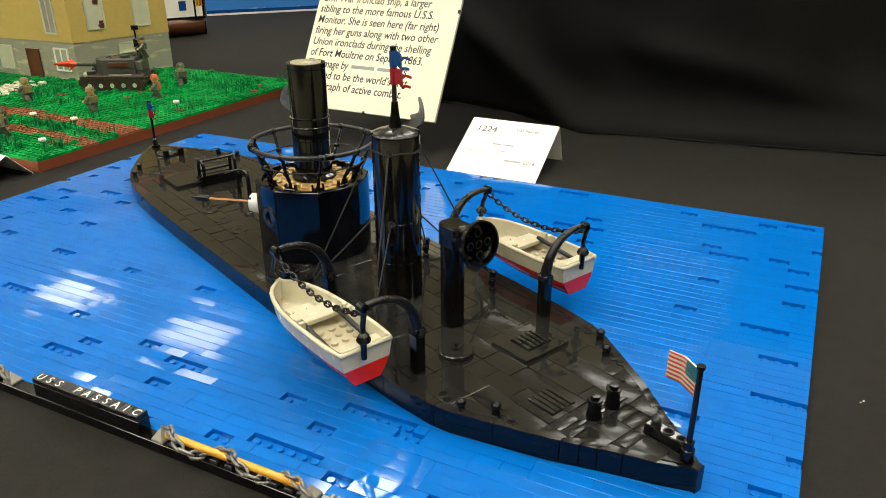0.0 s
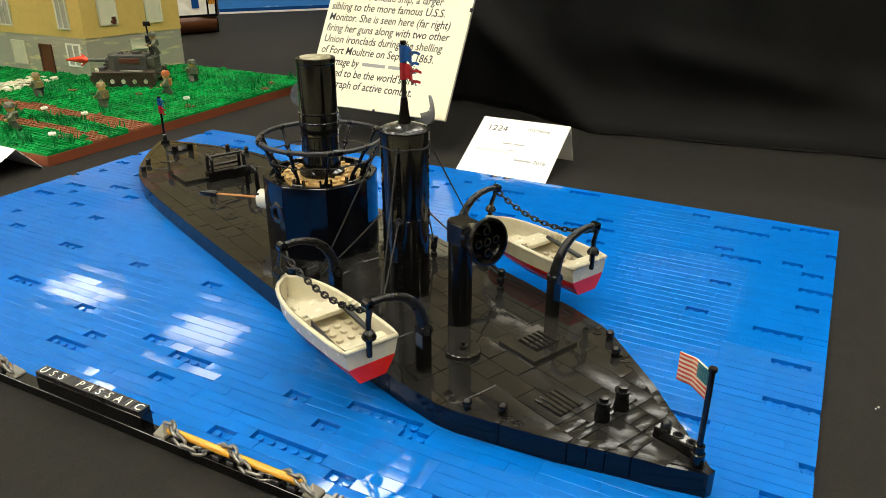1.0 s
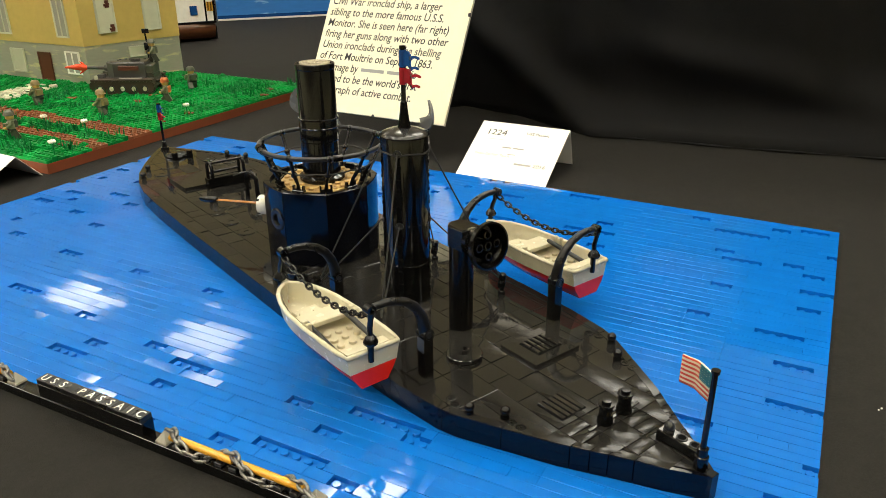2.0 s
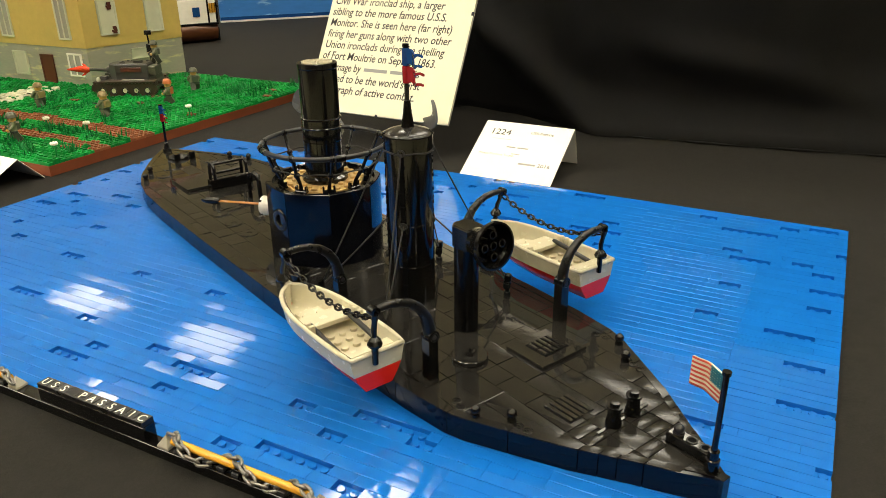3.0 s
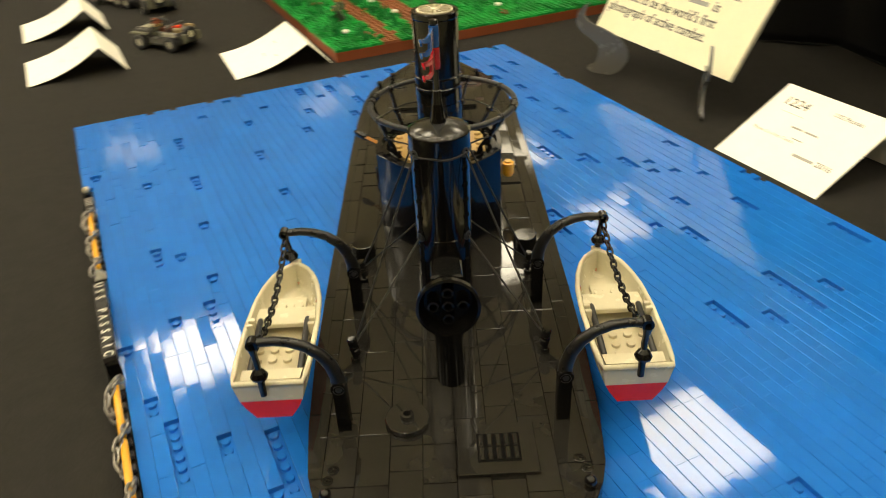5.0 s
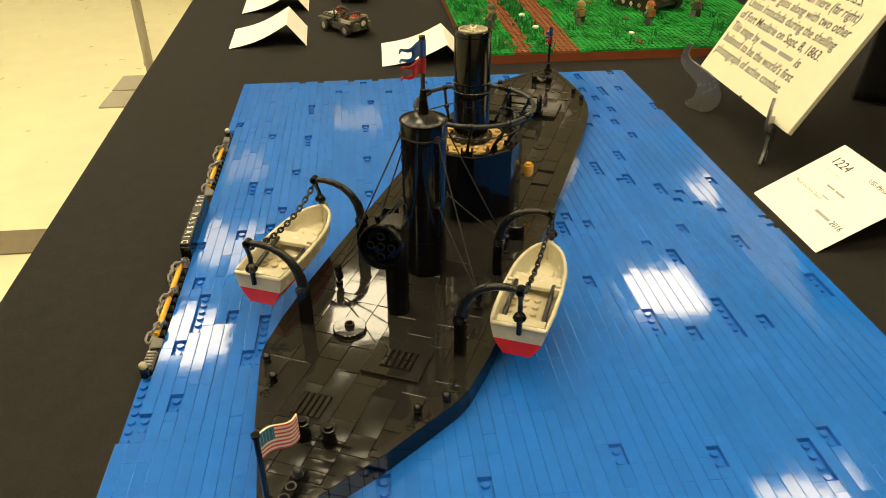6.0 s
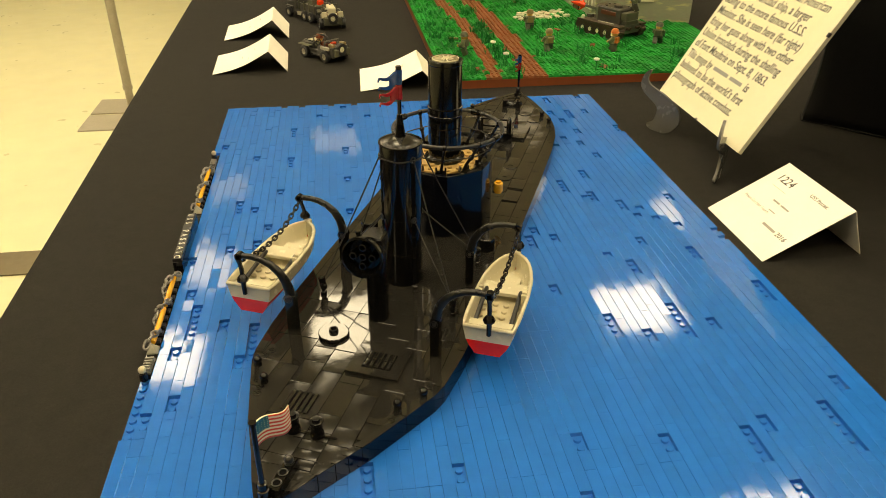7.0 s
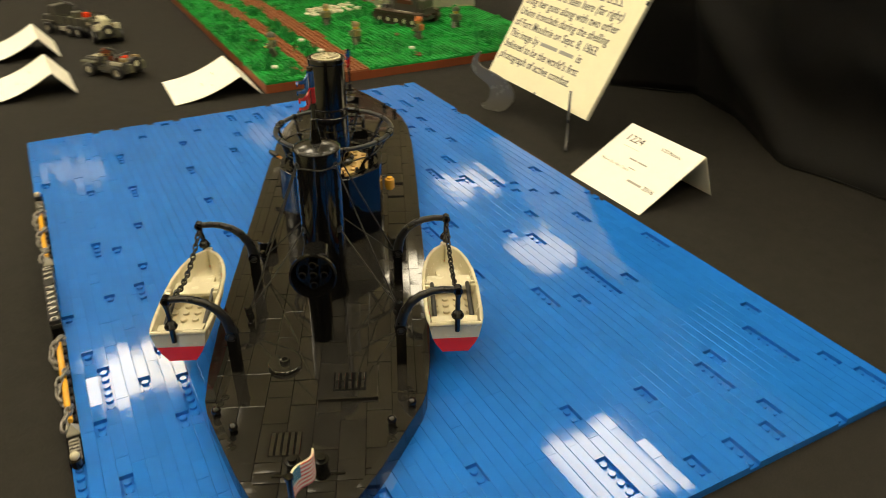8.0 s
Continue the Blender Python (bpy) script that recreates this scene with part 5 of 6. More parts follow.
def easel():
    """A frosted acrylic easel: two S-shaped side cuts joined by a bar."""
    stand_ob = thing("easel", "frosted grey acrylic easel with curled feet holding the placard", "easel", spot(0, 0, TABLE_Z / K))
    outline = [(-0.45, 0.25), (0.3, 0.0), (2.6, 0.0), (4.4, 1.0), (5.4, 3.0), (4.4, 5.0), (2.3, 6.1), (0.3, 6.75), (-1.1, 7.3), (-1.65, 8.2), (-1.14, 9.6), (-2.0, 9.1), (-2.6, 8.2), (-2.84, 6.95), (-2.5, 6.2), (-1.8, 5.55), (0.1, 4.5), (0.8, 3.9), (0.91, 3.2), (0.6, 1.95), (0.1, 1.35), (-0.55, 1.0), (-0.75, 0.6)]
    # round the cut edge
    ends = [Vector(p) for p in outline]
    outline = []
    for i in range(len(ends)):
        p0, p1, p2, p3 = (ends[(i + k) % len(ends)] for k in (-1, 0, 1, 2))
        for f in (0.0, 0.34, 0.67):
            q = 0.5 * (2 * p1 + (p2 - p0) * f + (2 * p0 - 5 * p1 + 4 * p2 - p3) * f * f + (3 * p1 - p0 - 3 * p2 + p3) * f ** 3)
            outline.append((q.x, max(q.y, 0.0)))
    n = len(outline)
    for x, y, turn in ((71.39, 79.54, -60), (72.3, 57.9, 51)):
        s = Shape()
        s.m = Matrix.Translation((x, y, 0)) @ Matrix.Rotation(radians(turn), 4, "Z")
        s.add([(d, k, z) for k in (-0.18, 0.18) for d, z in outline], [tuple(range(n)), tuple(range(n, 2 * n))] + [(i, (i + 1) % n, n + (i + 1) % n, n + i) for i in range(n)])
        s.m = Matrix()
        part("side_plate", s, ACRYLIC, stand_ob)


easel()

# ---- the green field diorama ----
GREEN_Z = 1.15


def field():
    base = thing("field_base", "green brick-built field with brown track on a red-brown base", "display base")
    x0, y0, x1, y1 = 40.7, 104.2, 104.7, 232.0
    s = Shape()
    s.box(x0, x1, y0, y1, -0.8, 0.75, 0)
    part("earth_base", s, EARTH, base, "red-brown base edge")
    # studded plates, one stud wide, laid along the field, some a plate higher; the two wheel ruts are bare earth
    rnd = random.Random(3)
    grass, earth = Shape(), [Shape(), Shape()]

    def rut(x, y):
        f = (y - y0) / 100
        drift = 1.2 * math.sin(f * 4.0) - 4.0 * f * f
        for k, (a, b) in enumerate(((49.0, 52.3), (55.6, 60.6))):
            if a + drift + rnd.uniform(-0.5, 0.5) < x + 0.5 < b + drift + rnd.uniform(-0.5, 0.5):
                return k
        return -1

    for i in range(64):
        x, j = x0 + i, 0
        while j < 78:
            k = rut(x, y0 + j)
            n = min(rnd.choice((1, 1, 2, 3, 4)), 78 - j) if k < 0 else 1
            mid = 47 < x < 60
            high = GREEN_Z + rnd.uniform(-0.03, 0.03) + (0.4 if k < 0 and rnd.random() < (0.3 if mid else 0.13) else 0.0)
            to = grass if k < 0 else earth[k]
            to.box(x + 0.02, x + 0.98, y0 + j + 0.02, y0 + j + n - 0.02, 0.75, high, 0.03 if n > 1 else 0)
            for m in range(n):
                to.cyl(x + 0.5, y0 + j + m + 0.5, high, high + 0.2, 0.31, 8, 0)
            j += n
    grass.box(x0 + 0.02, x1 - 0.02, 182.3, y1 - 0.02, 0.75, GREEN_Z, 0)
    tagged(part("grass_field", grass, GRASS, base), kind="stuff")
    for s in earth:
        tagged(part("dirt_track", s, DIRT, base), kind="stuff")
    s = Shape()
    for k in range(16):
        x, y = rnd.uniform(x0 + 2, x1 - 2), rnd.uniform(y0 + 1, 170)
        if 48 < x < 62:
            continue
        s.m = Matrix.Translation((x, y, 0)) @ Matrix.Rotation(rnd.uniform(0, 6), 4, "Z")
        s.box(-0.9, 0.9, -0.5, 0.5, GREEN_Z, GREEN_Z + 0.32, 0.02)
        s.m = Matrix()
    tagged(part("bare_patch", s, EARTH, base), kind="stuff")
    s = Shape()
    for k in range(90):
        t = rnd.random()
        s.m = Matrix.Translation((65.5 + 12 * t + rnd.uniform(-1.5, 1.5), 152.0 + 3 * t + rnd.uniform(-3.4, 3.4), 0)) @ Matrix.Rotation(rnd.uniform(0, 6), 4, "Z")
        s.box(-0.6, 0.6, -0.5, 0.5, GREEN_Z, GREEN_Z + rnd.uniform(0.3, 0.6), 0.08)
        s.m = Matrix()
    tagged(part("paving_stone", s, PALE, base), kind="stuff")
    return base


field_base = field()


def tufts():
    """Moulded grass plants in clumps over the field."""
    rnd = random.Random(8)
    s = Shape()

    def blade(x, y, h, lean, a):
        dx, dy = math.cos(a) * lean, math.sin(a) * lean
        px, py = -math.sin(a) * 0.11, math.cos(a) * 0.11
        s.add([(x - px, y - py, GREEN_Z), (x + px, y + py, GREEN_Z), (x + dx * 0.5 + px, y + dy * 0.5 + py, GREEN_Z + h * 0.6), (x + dx * 0.5 - px, y + dy * 0.5 - py, GREEN_Z + h * 0.6), (x + dx, y + dy, GREEN_Z + h)],
              [(0, 1, 2, 3), (3, 2, 4)])

    clumps = [(rnd.uniform(88, 103), rnd.uniform(106, 116)) for _ in range(12)] + [(rnd.uniform(68, 86), rnd.uniform(140, 144)) for _ in range(8)] + [(rnd.uniform(62, 100), rnd.uniform(106, 140)) for _ in range(20)]
    clumps += [(rnd.uniform(41.5, 47), rnd.uniform(106, 175)) for _ in range(26)] + [(rnd.uniform(52.3, 55.4), rnd.uniform(105, 160)) for _ in range(30)] + [(rnd.uniform(60, 75), rnd.uniform(160, 215)) for _ in range(30)]
    for cx, cy in clumps:
        for _ in range(14):
            blade(cx + rnd.gauss(0, 0.7), cy + rnd.gauss(0, 0.7), rnd.uniform(0.6, 1.9), rnd.uniform(0.1, 0.9), rnd.uniform(0, 6.28))
    solid("grass_tufts", s, LEAF, "many small green plastic grass plants on the field", "grass", kind="stuff")


tufts()


def flower(x, y):
    base = thing("flower", "small white plastic flower on a green stem", "flower", spot(x, y, GREEN_Z), "white flowers")
    s = Shape()
    s.tube([(0, 0, 0), (0.05, 0, 1.2), (0, 0, 2.2)], 0.13, 6)
    part("stem", s, LEAF, base)
    s = Shape()
    for k in range(6):
        a = k * math.pi / 3
        s.ball(0.36 * math.cos(a), 0.36 * math.sin(a), 2.35, 0.27, 8)
    s.ball(0, 0, 2.45, 0.25, 8)
    part("bloom", s, WHITE, base)


for x, y in ((70.4, 105.8), (43.0, 105.3), (54.0, 112.0), (53.2, 121.0)):
    flower(x, y)


def toy_figure(x, y, turn, helmet, coat, z=GREEN_Z, seated=False):
    """A small toy soldier figure, one plain mesh."""
    s = Shape()
    s.slot = 1
    for side in () if seated else (-1, 1):
        s.m = Matrix.Translation((0, side * 0.5, 1.5)) @ Matrix.Rotation(radians(side * 26), 4, "Y")
        s.box(-0.45, 0.45, -0.46, 0.46, -1.4, 0.1, 0.1)
        s.box(-0.45, 0.65, -0.46, 0.46, -1.5, -1.1, 0.1)
        s.m = Matrix()
    s.slot = 4
    s.add([(-0.45, -0.98, 1.6), (0.45, -0.98, 1.6), (0.45, 0.98, 1.6), (-0.45, 0.98, 1.6), (-0.45, -0.7, 3.2), (0.45, -0.7, 3.2), (0.45, 0.7, 3.2), (-0.45, 0.7, 3.2)],
          [(0, 1, 2, 3), (4, 5, 6, 7), (0, 1, 5, 4), (1, 2, 6, 5), (2, 3, 7, 6), (3, 0, 4, 7)])
    for side in (-1, 1):
        s.tube([(0, side * 0.82, 3.0), (0.15, side * 1.15, 2.5), (0.75, side * 1.0, 2.1)], [0.34, 0.3, 0.26], 8)
    s.slot = 2
    for side in (-1, 1):
        s.ball(0.95, side * 0.95, 2.05, 0.28, 8)
    s.lathe(0, 0, [(0.35, 3.2), (0.62, 3.3), (0.66, 3.5), (0.66, 4.1), (0.5, 4.3), (0, 4.35)], 12)
    s.slot = 0
    s.lathe(0, 0, [(0.86, 3.85), (0.82, 4.05), (0.76, 4.4), (0.5, 4.68), (0, 4.75)], 12, blend=True)
    s.lathe(0, 0, [(0.72, 3.84), (0.92, 3.86), (0.92, 3.92), (0.8, 3.98)], 14)
    s.box(-0.95, -0.45, -0.62, 0.62, 1.9, 3.1, 0.1)
    s.slot = 3
    s.box(-0.5, 0.5, -1.0, 1.0, 1.55, 1.78, 0.03)
    for side in (-1, 1):
        s.box(0.42, 0.66, side * 0.5 - 0.25, side * 0.5 + 0.25, 1.55, 2.0, 0.04)
    s.tube([(0.95, -1.3, 1.7), (1.0, -0.4, 2.1), (1.02, 0.4, 2.4), (1.05, 1.7, 2.9)], [0.2, 0.22, 0.16, 0.08], 6)
    s.box(0.9, 1.12, -0.2, 0.1, 1.6, 2.1, 0.03)
    solid("toy_soldier", s, [helmet, coat, SKIN, DARK_GREY, SAGE], "small plastic toy soldier sitting in a jeep" if seated else "small plastic toy soldier figure on the green field", "toy figure", spot(x, y, z, turn), "toy soldiers")


for x, y, turn, helmet, coat in ((65.0, 121.0, 100, TAN_CLOTH, OLIVE), (78.6, 119.3, 130, GINGER, OLIVE), (90.2, 124.0, 60, OLIVE, OLIVE), (47.0, 120.5, 150, OLIVE, OLIVE), (65.4, 139.5, 90, TAN_CLOTH, OLIVE), (74.7, 187.0, 120, TAN_CLOTH, EARTH), (78.2, 206.0, 80, YELLOW, EARTH)):
    toy_figure(x, y, turn, helmet, coat)


def tank():
    """A toy tank: hull, two tracks with road wheels, turret and flaming gun."""
    body = thing("toy_tank", "dark grey brick-built toy tank firing on the green field", "toy tank", spot(83.0, 134.4, GREEN_Z, 119) @ Matrix.Diagonal((0.90, 0.90, 1.0, 1)))
    s = Shape()
    s.box(-6.7, 6.5, -2.9, 2.9, 1.2, 3.0, 0.1)
    s.add([(6.5, -2.9, 1.2), (6.5, 2.9, 1.2), (7.6, 2.9, 2.0), (7.6, -2.9, 2.0), (6.5, -2.9, 3.0), (6.5, 2.9, 3.0)], [(0, 1, 2, 3), (3, 2, 5, 4), (0, 3, 4), (1, 5, 2)])
    part("hull", s, DARK_GREY, body)
    for side in (-1, 1):
        s = Shape()
        line = [(-6.2, 0.2), (5.3, 0.2), (6.9, 1.0), (7.3, 1.9), (6.7, 2.6), (-6.5, 2.6), (-7.3, 1.9), (-7.0, 0.9)]
        y0, y1 = (side * 3.0, side * 4.8) if side > 0 else (side * 4.8, side * 3.0)
        n = len(line)
        s.add([(x, y0, z) for x, z in line] + [(x, y1, z) for x, z in line], [tuple(range(n)), tuple(range(n, 2 * n))] + [(i, (i + 1) % n, n + (i + 1) % n, n + i) for i in range(n)])
        track = part("track", s, TRACK, body, "dark brown tank track")
        # cleats set round the track's outline
        for (ax, az), (bx, bz) in zip(line, line[1:] + line[:1]):
            run = math.hypot(bx - ax, bz - az)
            for k in range(max(int(run / 0.75), 1)):
                f = (k + 0.5) / max(int(run / 0.75), 1)
                s = Shape()
                s.m = Matrix.Translation((ax + (bx - ax) * f, 0, az + (bz - az) * f)) @ Matrix.Rotation(-math.atan2(bz - az, bx - ax), 4, "Y")
                s.box(-0.26, 0.26, y0 - 0.06, y1 + 0.06, -0.14, 0.14, 0.03)
                s.m = Matrix()
                part("cleat", s, TRACK, track)
        for k in range(5):
            at = Matrix.Translation((-5.1 + k * 2.5, side * 4.8, 1.2)) @ Matrix.Rotation(radians(-90 * side), 4, "X")
            s = Shape()
            s.m = at
            s.lathe(0, 0, [(0.72, -0.1), (0.72, 0.14), (0.5, 0.16), (0.48, 0.08), (0, 0.08)], 16)
            s.m = Matrix()
            wheel = part("road_wheel", s, RUBBER, track)
            s = Shape()
            s.m = at
            s.lathe(0, 0, [(0.47, 0.085), (0.47, 0.18), (0.26, 0.18), (0.25, 0.1), (0.14, 0.1), (0.13, 0.2), (0, 0.2)], 14)
            s.m = Matrix()
            part("hub", s, PALE, wheel)
        s = Shape()
        s.box(-7.1, 6.8, min(side * 2.9, side * 5.0), max(side * 2.9, side * 5.0), 2.7, 3.05, 0.05)
        part("fender", s, TRACK, body)
    s = Shape()
    s.poly([(-5.0, -2.6), (2.2, -2.7), (4.0, -1.4), (4.0, 1.4), (2.2, 2.7), (-5.0, 2.6)], 3.0, 6.2, 0.25)
    top = part("turret", s, DARK_GREY, body)
    s = Shape()
    s.box(-3.6, 1.0, -2.95, -2.6, 4.6, 5.5, 0.1)
    s.box(-3.6, 1.0, 2.6, 2.95, 4.6, 5.5, 0.1)
    part("side_log", s, DOOR, top)
    s = Shape()
    s.tube([(3.8, 0, 4.7), (5.0, 0, 4.7), (5.2, 0, 4.7), (9.0, 0, 4.8)], [0.9, 0.7, 0.36, 0.3], 10)
    part("gun", s, DARK_GREY, top)
    s = Shape()
    s.tube([(9.0, 0, 4.8), (9.8, 0, 4.85), (11.5, 0, 4.9), (14.0, 0.2, 4.9)], [0.35, 0.8, 0.6, 0.15], 8)
    for k in range(4):
        a = k * math.pi / 2 + 0.4
        s.tube([(9.4, 0, 4.8), (10.2, 0.9 * math.cos(a), 4.8 + 0.9 * math.sin(a)), (10.8, 1.3 * math.cos(a), 4.8 + 1.3 * math.sin(a))], [0.3, 0.25, 0.05], 6)
    part("gun_fire", s, FLAME, top, "clear red plastic gun fire")
    s = Shape()
    s.cyl(-2.4, 0.6, 6.2, 6.7, 1.1, 16)
    part("cupola", s, DARK_GREY, top)
    s = Shape()
    s.box(-6.6, -5.0, -2.2, 2.2, 3.9, 5.6, 0.15)
    part("turret_box", s, OLIVE, top)
    s = Shape()
    for x, y in ((-0.5, -1.4), (0.5, -1.4), (1.5, -0.6), (1.5, 0.6), (0.5, 1.5), (-3.8, -1.6)):
        s.cyl(x, y, 6.2, 6.42, 0.31, 10, 0.03)
    part("stud_row", s, DARK_GREY, top)
    for x, y, w, d, h, mat in ((4.4, -2.3, 1.8, 1.3, 0.9, OLIVE), (4.6, 1.2, 1.5, 1.2, 0.7, DARK_GREY), (-6.6, -2.3, 1.5, 4.4, 0.8, OLIVE), (5.2, -0.8, 1.2, 1.6, 0.5, GREY)):
        s = Shape()
        s.box(x, x + w, y, y + d, 3.0, 3.0 + h, 0.08)
        part("stowage_box", s, mat, body)
    for x, y in ((5.8, -4.0), (5.8, 4.0)):
        s = Shape()
        s.lathe(x, y, [(0.42, 3.05), (0.42, 3.5), (0.3, 3.75), (0, 3.8)], 12)
        part("headlamp", s, PALE, body)
    for side in (-1, 1):
        s = Shape()
        s.tube([(-6.7, side * 1.6, 2.3), (-7.7, side * 1.6, 2.3), (-8.0, side * 1.6, 2.8)], 0.32, 8)
        part("exhaust", s, TRACK, body)
        s = Shape()
        s.tube([(-4.5, side * 4.2, 3.2), (0.5, side * 4.2, 3.2)], 0.16, 6)
        part("tow_rod", s, GREY, body)
    s = Shape()
    s.tube([(-4.6, -2.0, 6.2), (-4.7, -2.1, 9.0), (-4.5, -2.0, 12.0)], 0.2, 6)
    s.box(-5.1, -4.1, -2.5, -1.5, 8.0, 9.6)
    s.box(-5.4, -4.0, -2.3, -1.7, 11.4, 12.3)
    part("antenna", s, BLACK, top)


tank()
toy_figure(86.9, 130.7, 150, OLIVE, OLIVE, GREEN_Z + 5.6)


def house():
    """The sand-yellow house with a stone lower storey; its two seen walls meet at a blunt corner."""
    hs = thing("toy_house", "sand-yellow brick-built house with grey stone lower storey", "toy house", spot(83.4, 147.0, GREEN_Z, -13.0))
    wide, deep, low, high = 22.6, 30.5, 8.1, 26.0
    blunt = Matrix(((1, -0.27, 0, 0), (0, 0.963, 0, 0), (0, 0, 1, 0), (0, 0, 0, 1)))

    def part(name, shape, mats, parent, label=""):
        shape.bm.transform(blunt)
        ob = new(name, mesh_of(name, shape, mats))
        ob.parent = parent
        return tagged(ob, label)

    s = Shape()
    s.box(0, wide, 0, deep, 0, low, 0)
    part("stone_storey", s, STONE, hs, "grey and tan mottled stone lower wall")
    s = Shape()
    s.box(-0.1, wide + 0.1, -0.1, deep + 0.1, low, high, 0)
    part("upper_storey", s, WALL_TAN, hs, "sand-yellow upper wall")
    s = Shape()
    s.add([(-0.8, -0.8, high), (wide + 0.8, -0.8, high), (wide + 0.8, deep + 0.8, high), (-0.8, deep + 0.8, high), (-0.8, deep / 2, high + 9), (wide + 0.8, deep / 2, high + 9)],
          [(0, 1, 2, 3), (0, 1, 5, 4), (2, 3, 4, 5), (0, 4, 3), (1, 2, 5)])
    part("roof", s, EARTH, hs)

    def opening(name, face, a, z, w, h, frame_mat, fill_mat, label):
        """A framed opening on the front (y = 0) or the side (x = 0)."""
        def put(s, u0, u1, z0, z1, d0, d1):
            if face == "front":
                s.box(u0, u1, -d1, -d0, z0, z1, 0)
            else:
                s.box(-d1, -d0, u0, u1, z0, z1, 0)
        s = Shape()
        for u0, u1, z0, z1 in ((a, a + w, z, z + 0.35), (a, a + w, z + h - 0.35, z + h), (a, a + 0.35, z + 0.35, z + h - 0.35), (a + w - 0.35, a + w, z + 0.35, z + h - 0.35)):
            put(s, u0, u1, z0, z1, 0.11, 0.40)
        fr = part(name, s, frame_mat, hs, label)
        s = Shape()
        put(s, a + 0.35, a + w - 0.35, z + 0.35, z + h - 0.35, 0.16, 0.28)
        part("panel", s, fill_mat, fr)
        if name == "window":
            s = Shape()
            put(s, a + w / 2 - 0.12, a + w / 2 + 0.12, z + 0.35, z + h - 0.35, 0.28, 0.42)
            part("glazing_bar", s, frame_mat, fr)

    opening("window", "side", 1.7, 2.0, 4.2, 4.9, WHITE, GREY, "white framed window")
    opening("door", "side", 10.6, 0.1, 3.9, 6.2, DOOR, DOOR, "dark brown door")
    opening("shutter", "side", 18.9, 1.4, 4.4, 5.2, PALE, PALE, "pale closed shutter")
    opening("window", "side", 3.6, 9.7, 3.6, 9.0, PALE, GREY, "tall window with grey panes")
    opening("window", "side", 21.6, 9.6, 3.8, 9.0, PALE, GREY, "tall window with grey panes")
    opening("shutter", "front", 3.5, 10.4, 4.2, 7.4, PALE, PALE, "pale panel with small dark prints")
    opening("shutter", "front", 14.3, 10.1, 4.0, 8.0, PALE, PALE, "pale tall shutter")
    opening("shutter", "front", 9.7, 4.7, 3.8, 2.3, PALE, PALE, "pale low shutter")
    for x, z in ((5.7, 15.6), (6.2, 10.6)):
        for dx, dz, w, h in ((0.0, 0.0, 0.9, 0.5), (0.2, 0.45, 0.8, 0.5), (0.0, 0.95, 0.9, 0.6), (-0.25, 0.3, 0.4, 0.5)):
            s = Shape()
            s.box(x + dx, x + dx + w, -0.50, -0.46, z + dz, z + dz + h, 0)
            part("shutter_mark", s, DOOR, hs)


house()


def tree(x, y):
    base = thing("toy_tree", "small dark plastic tree behind the house", "toy tree", spot(x, y, GREEN_Z))
    rnd = random.Random(int(x))
    s = Shape()
    s.tube([(0, 0, 0), (0.2, 0.1, 3), (0.1, -0.2, 6), (0.3, 0, 9)], [1.0, 0.8, 0.6, 0.3], 8)
    for k in range(6):
        a = k * 1.05
        s.tube([(0.1, 0, 4.5 + k * 0.6), (1.6 * math.cos(a), 1.6 * math.sin(a), 6.2 + k * 0.6), (3.0 * math.cos(a), 3.0 * math.sin(a), 7.0 + k * 0.7)], [0.35, 0.25, 0.1], 6)
    part("trunk", s, DOOR, base)
    s = Shape()
    for _ in range(260):
        a, r, z = rnd.uniform(0, 6.28), rnd.uniform(0.8, 4.2), rnd.uniform(4.5, 12)
        r *= math.sqrt(max(1 - ((z - 8) / 5) ** 2, 0.1))
        p = Vector((r * math.cos(a), r * math.sin(a), z))
        d1, d2 = Vector((rnd.gauss(0, 1), rnd.gauss(0, 1), rnd.gauss(0, 1))).normalized() * 0.5, Vector((rnd.gauss(0, 1), rnd.gauss(0, 1), rnd.gauss(0, 1))).normalized() * 0.4
        s.add([p - d1, p - d2, p + d1, p + d2], [(0, 1, 2, 3)])
    part("crown", s, LEAF, base)


tree(92.0, 196.0)


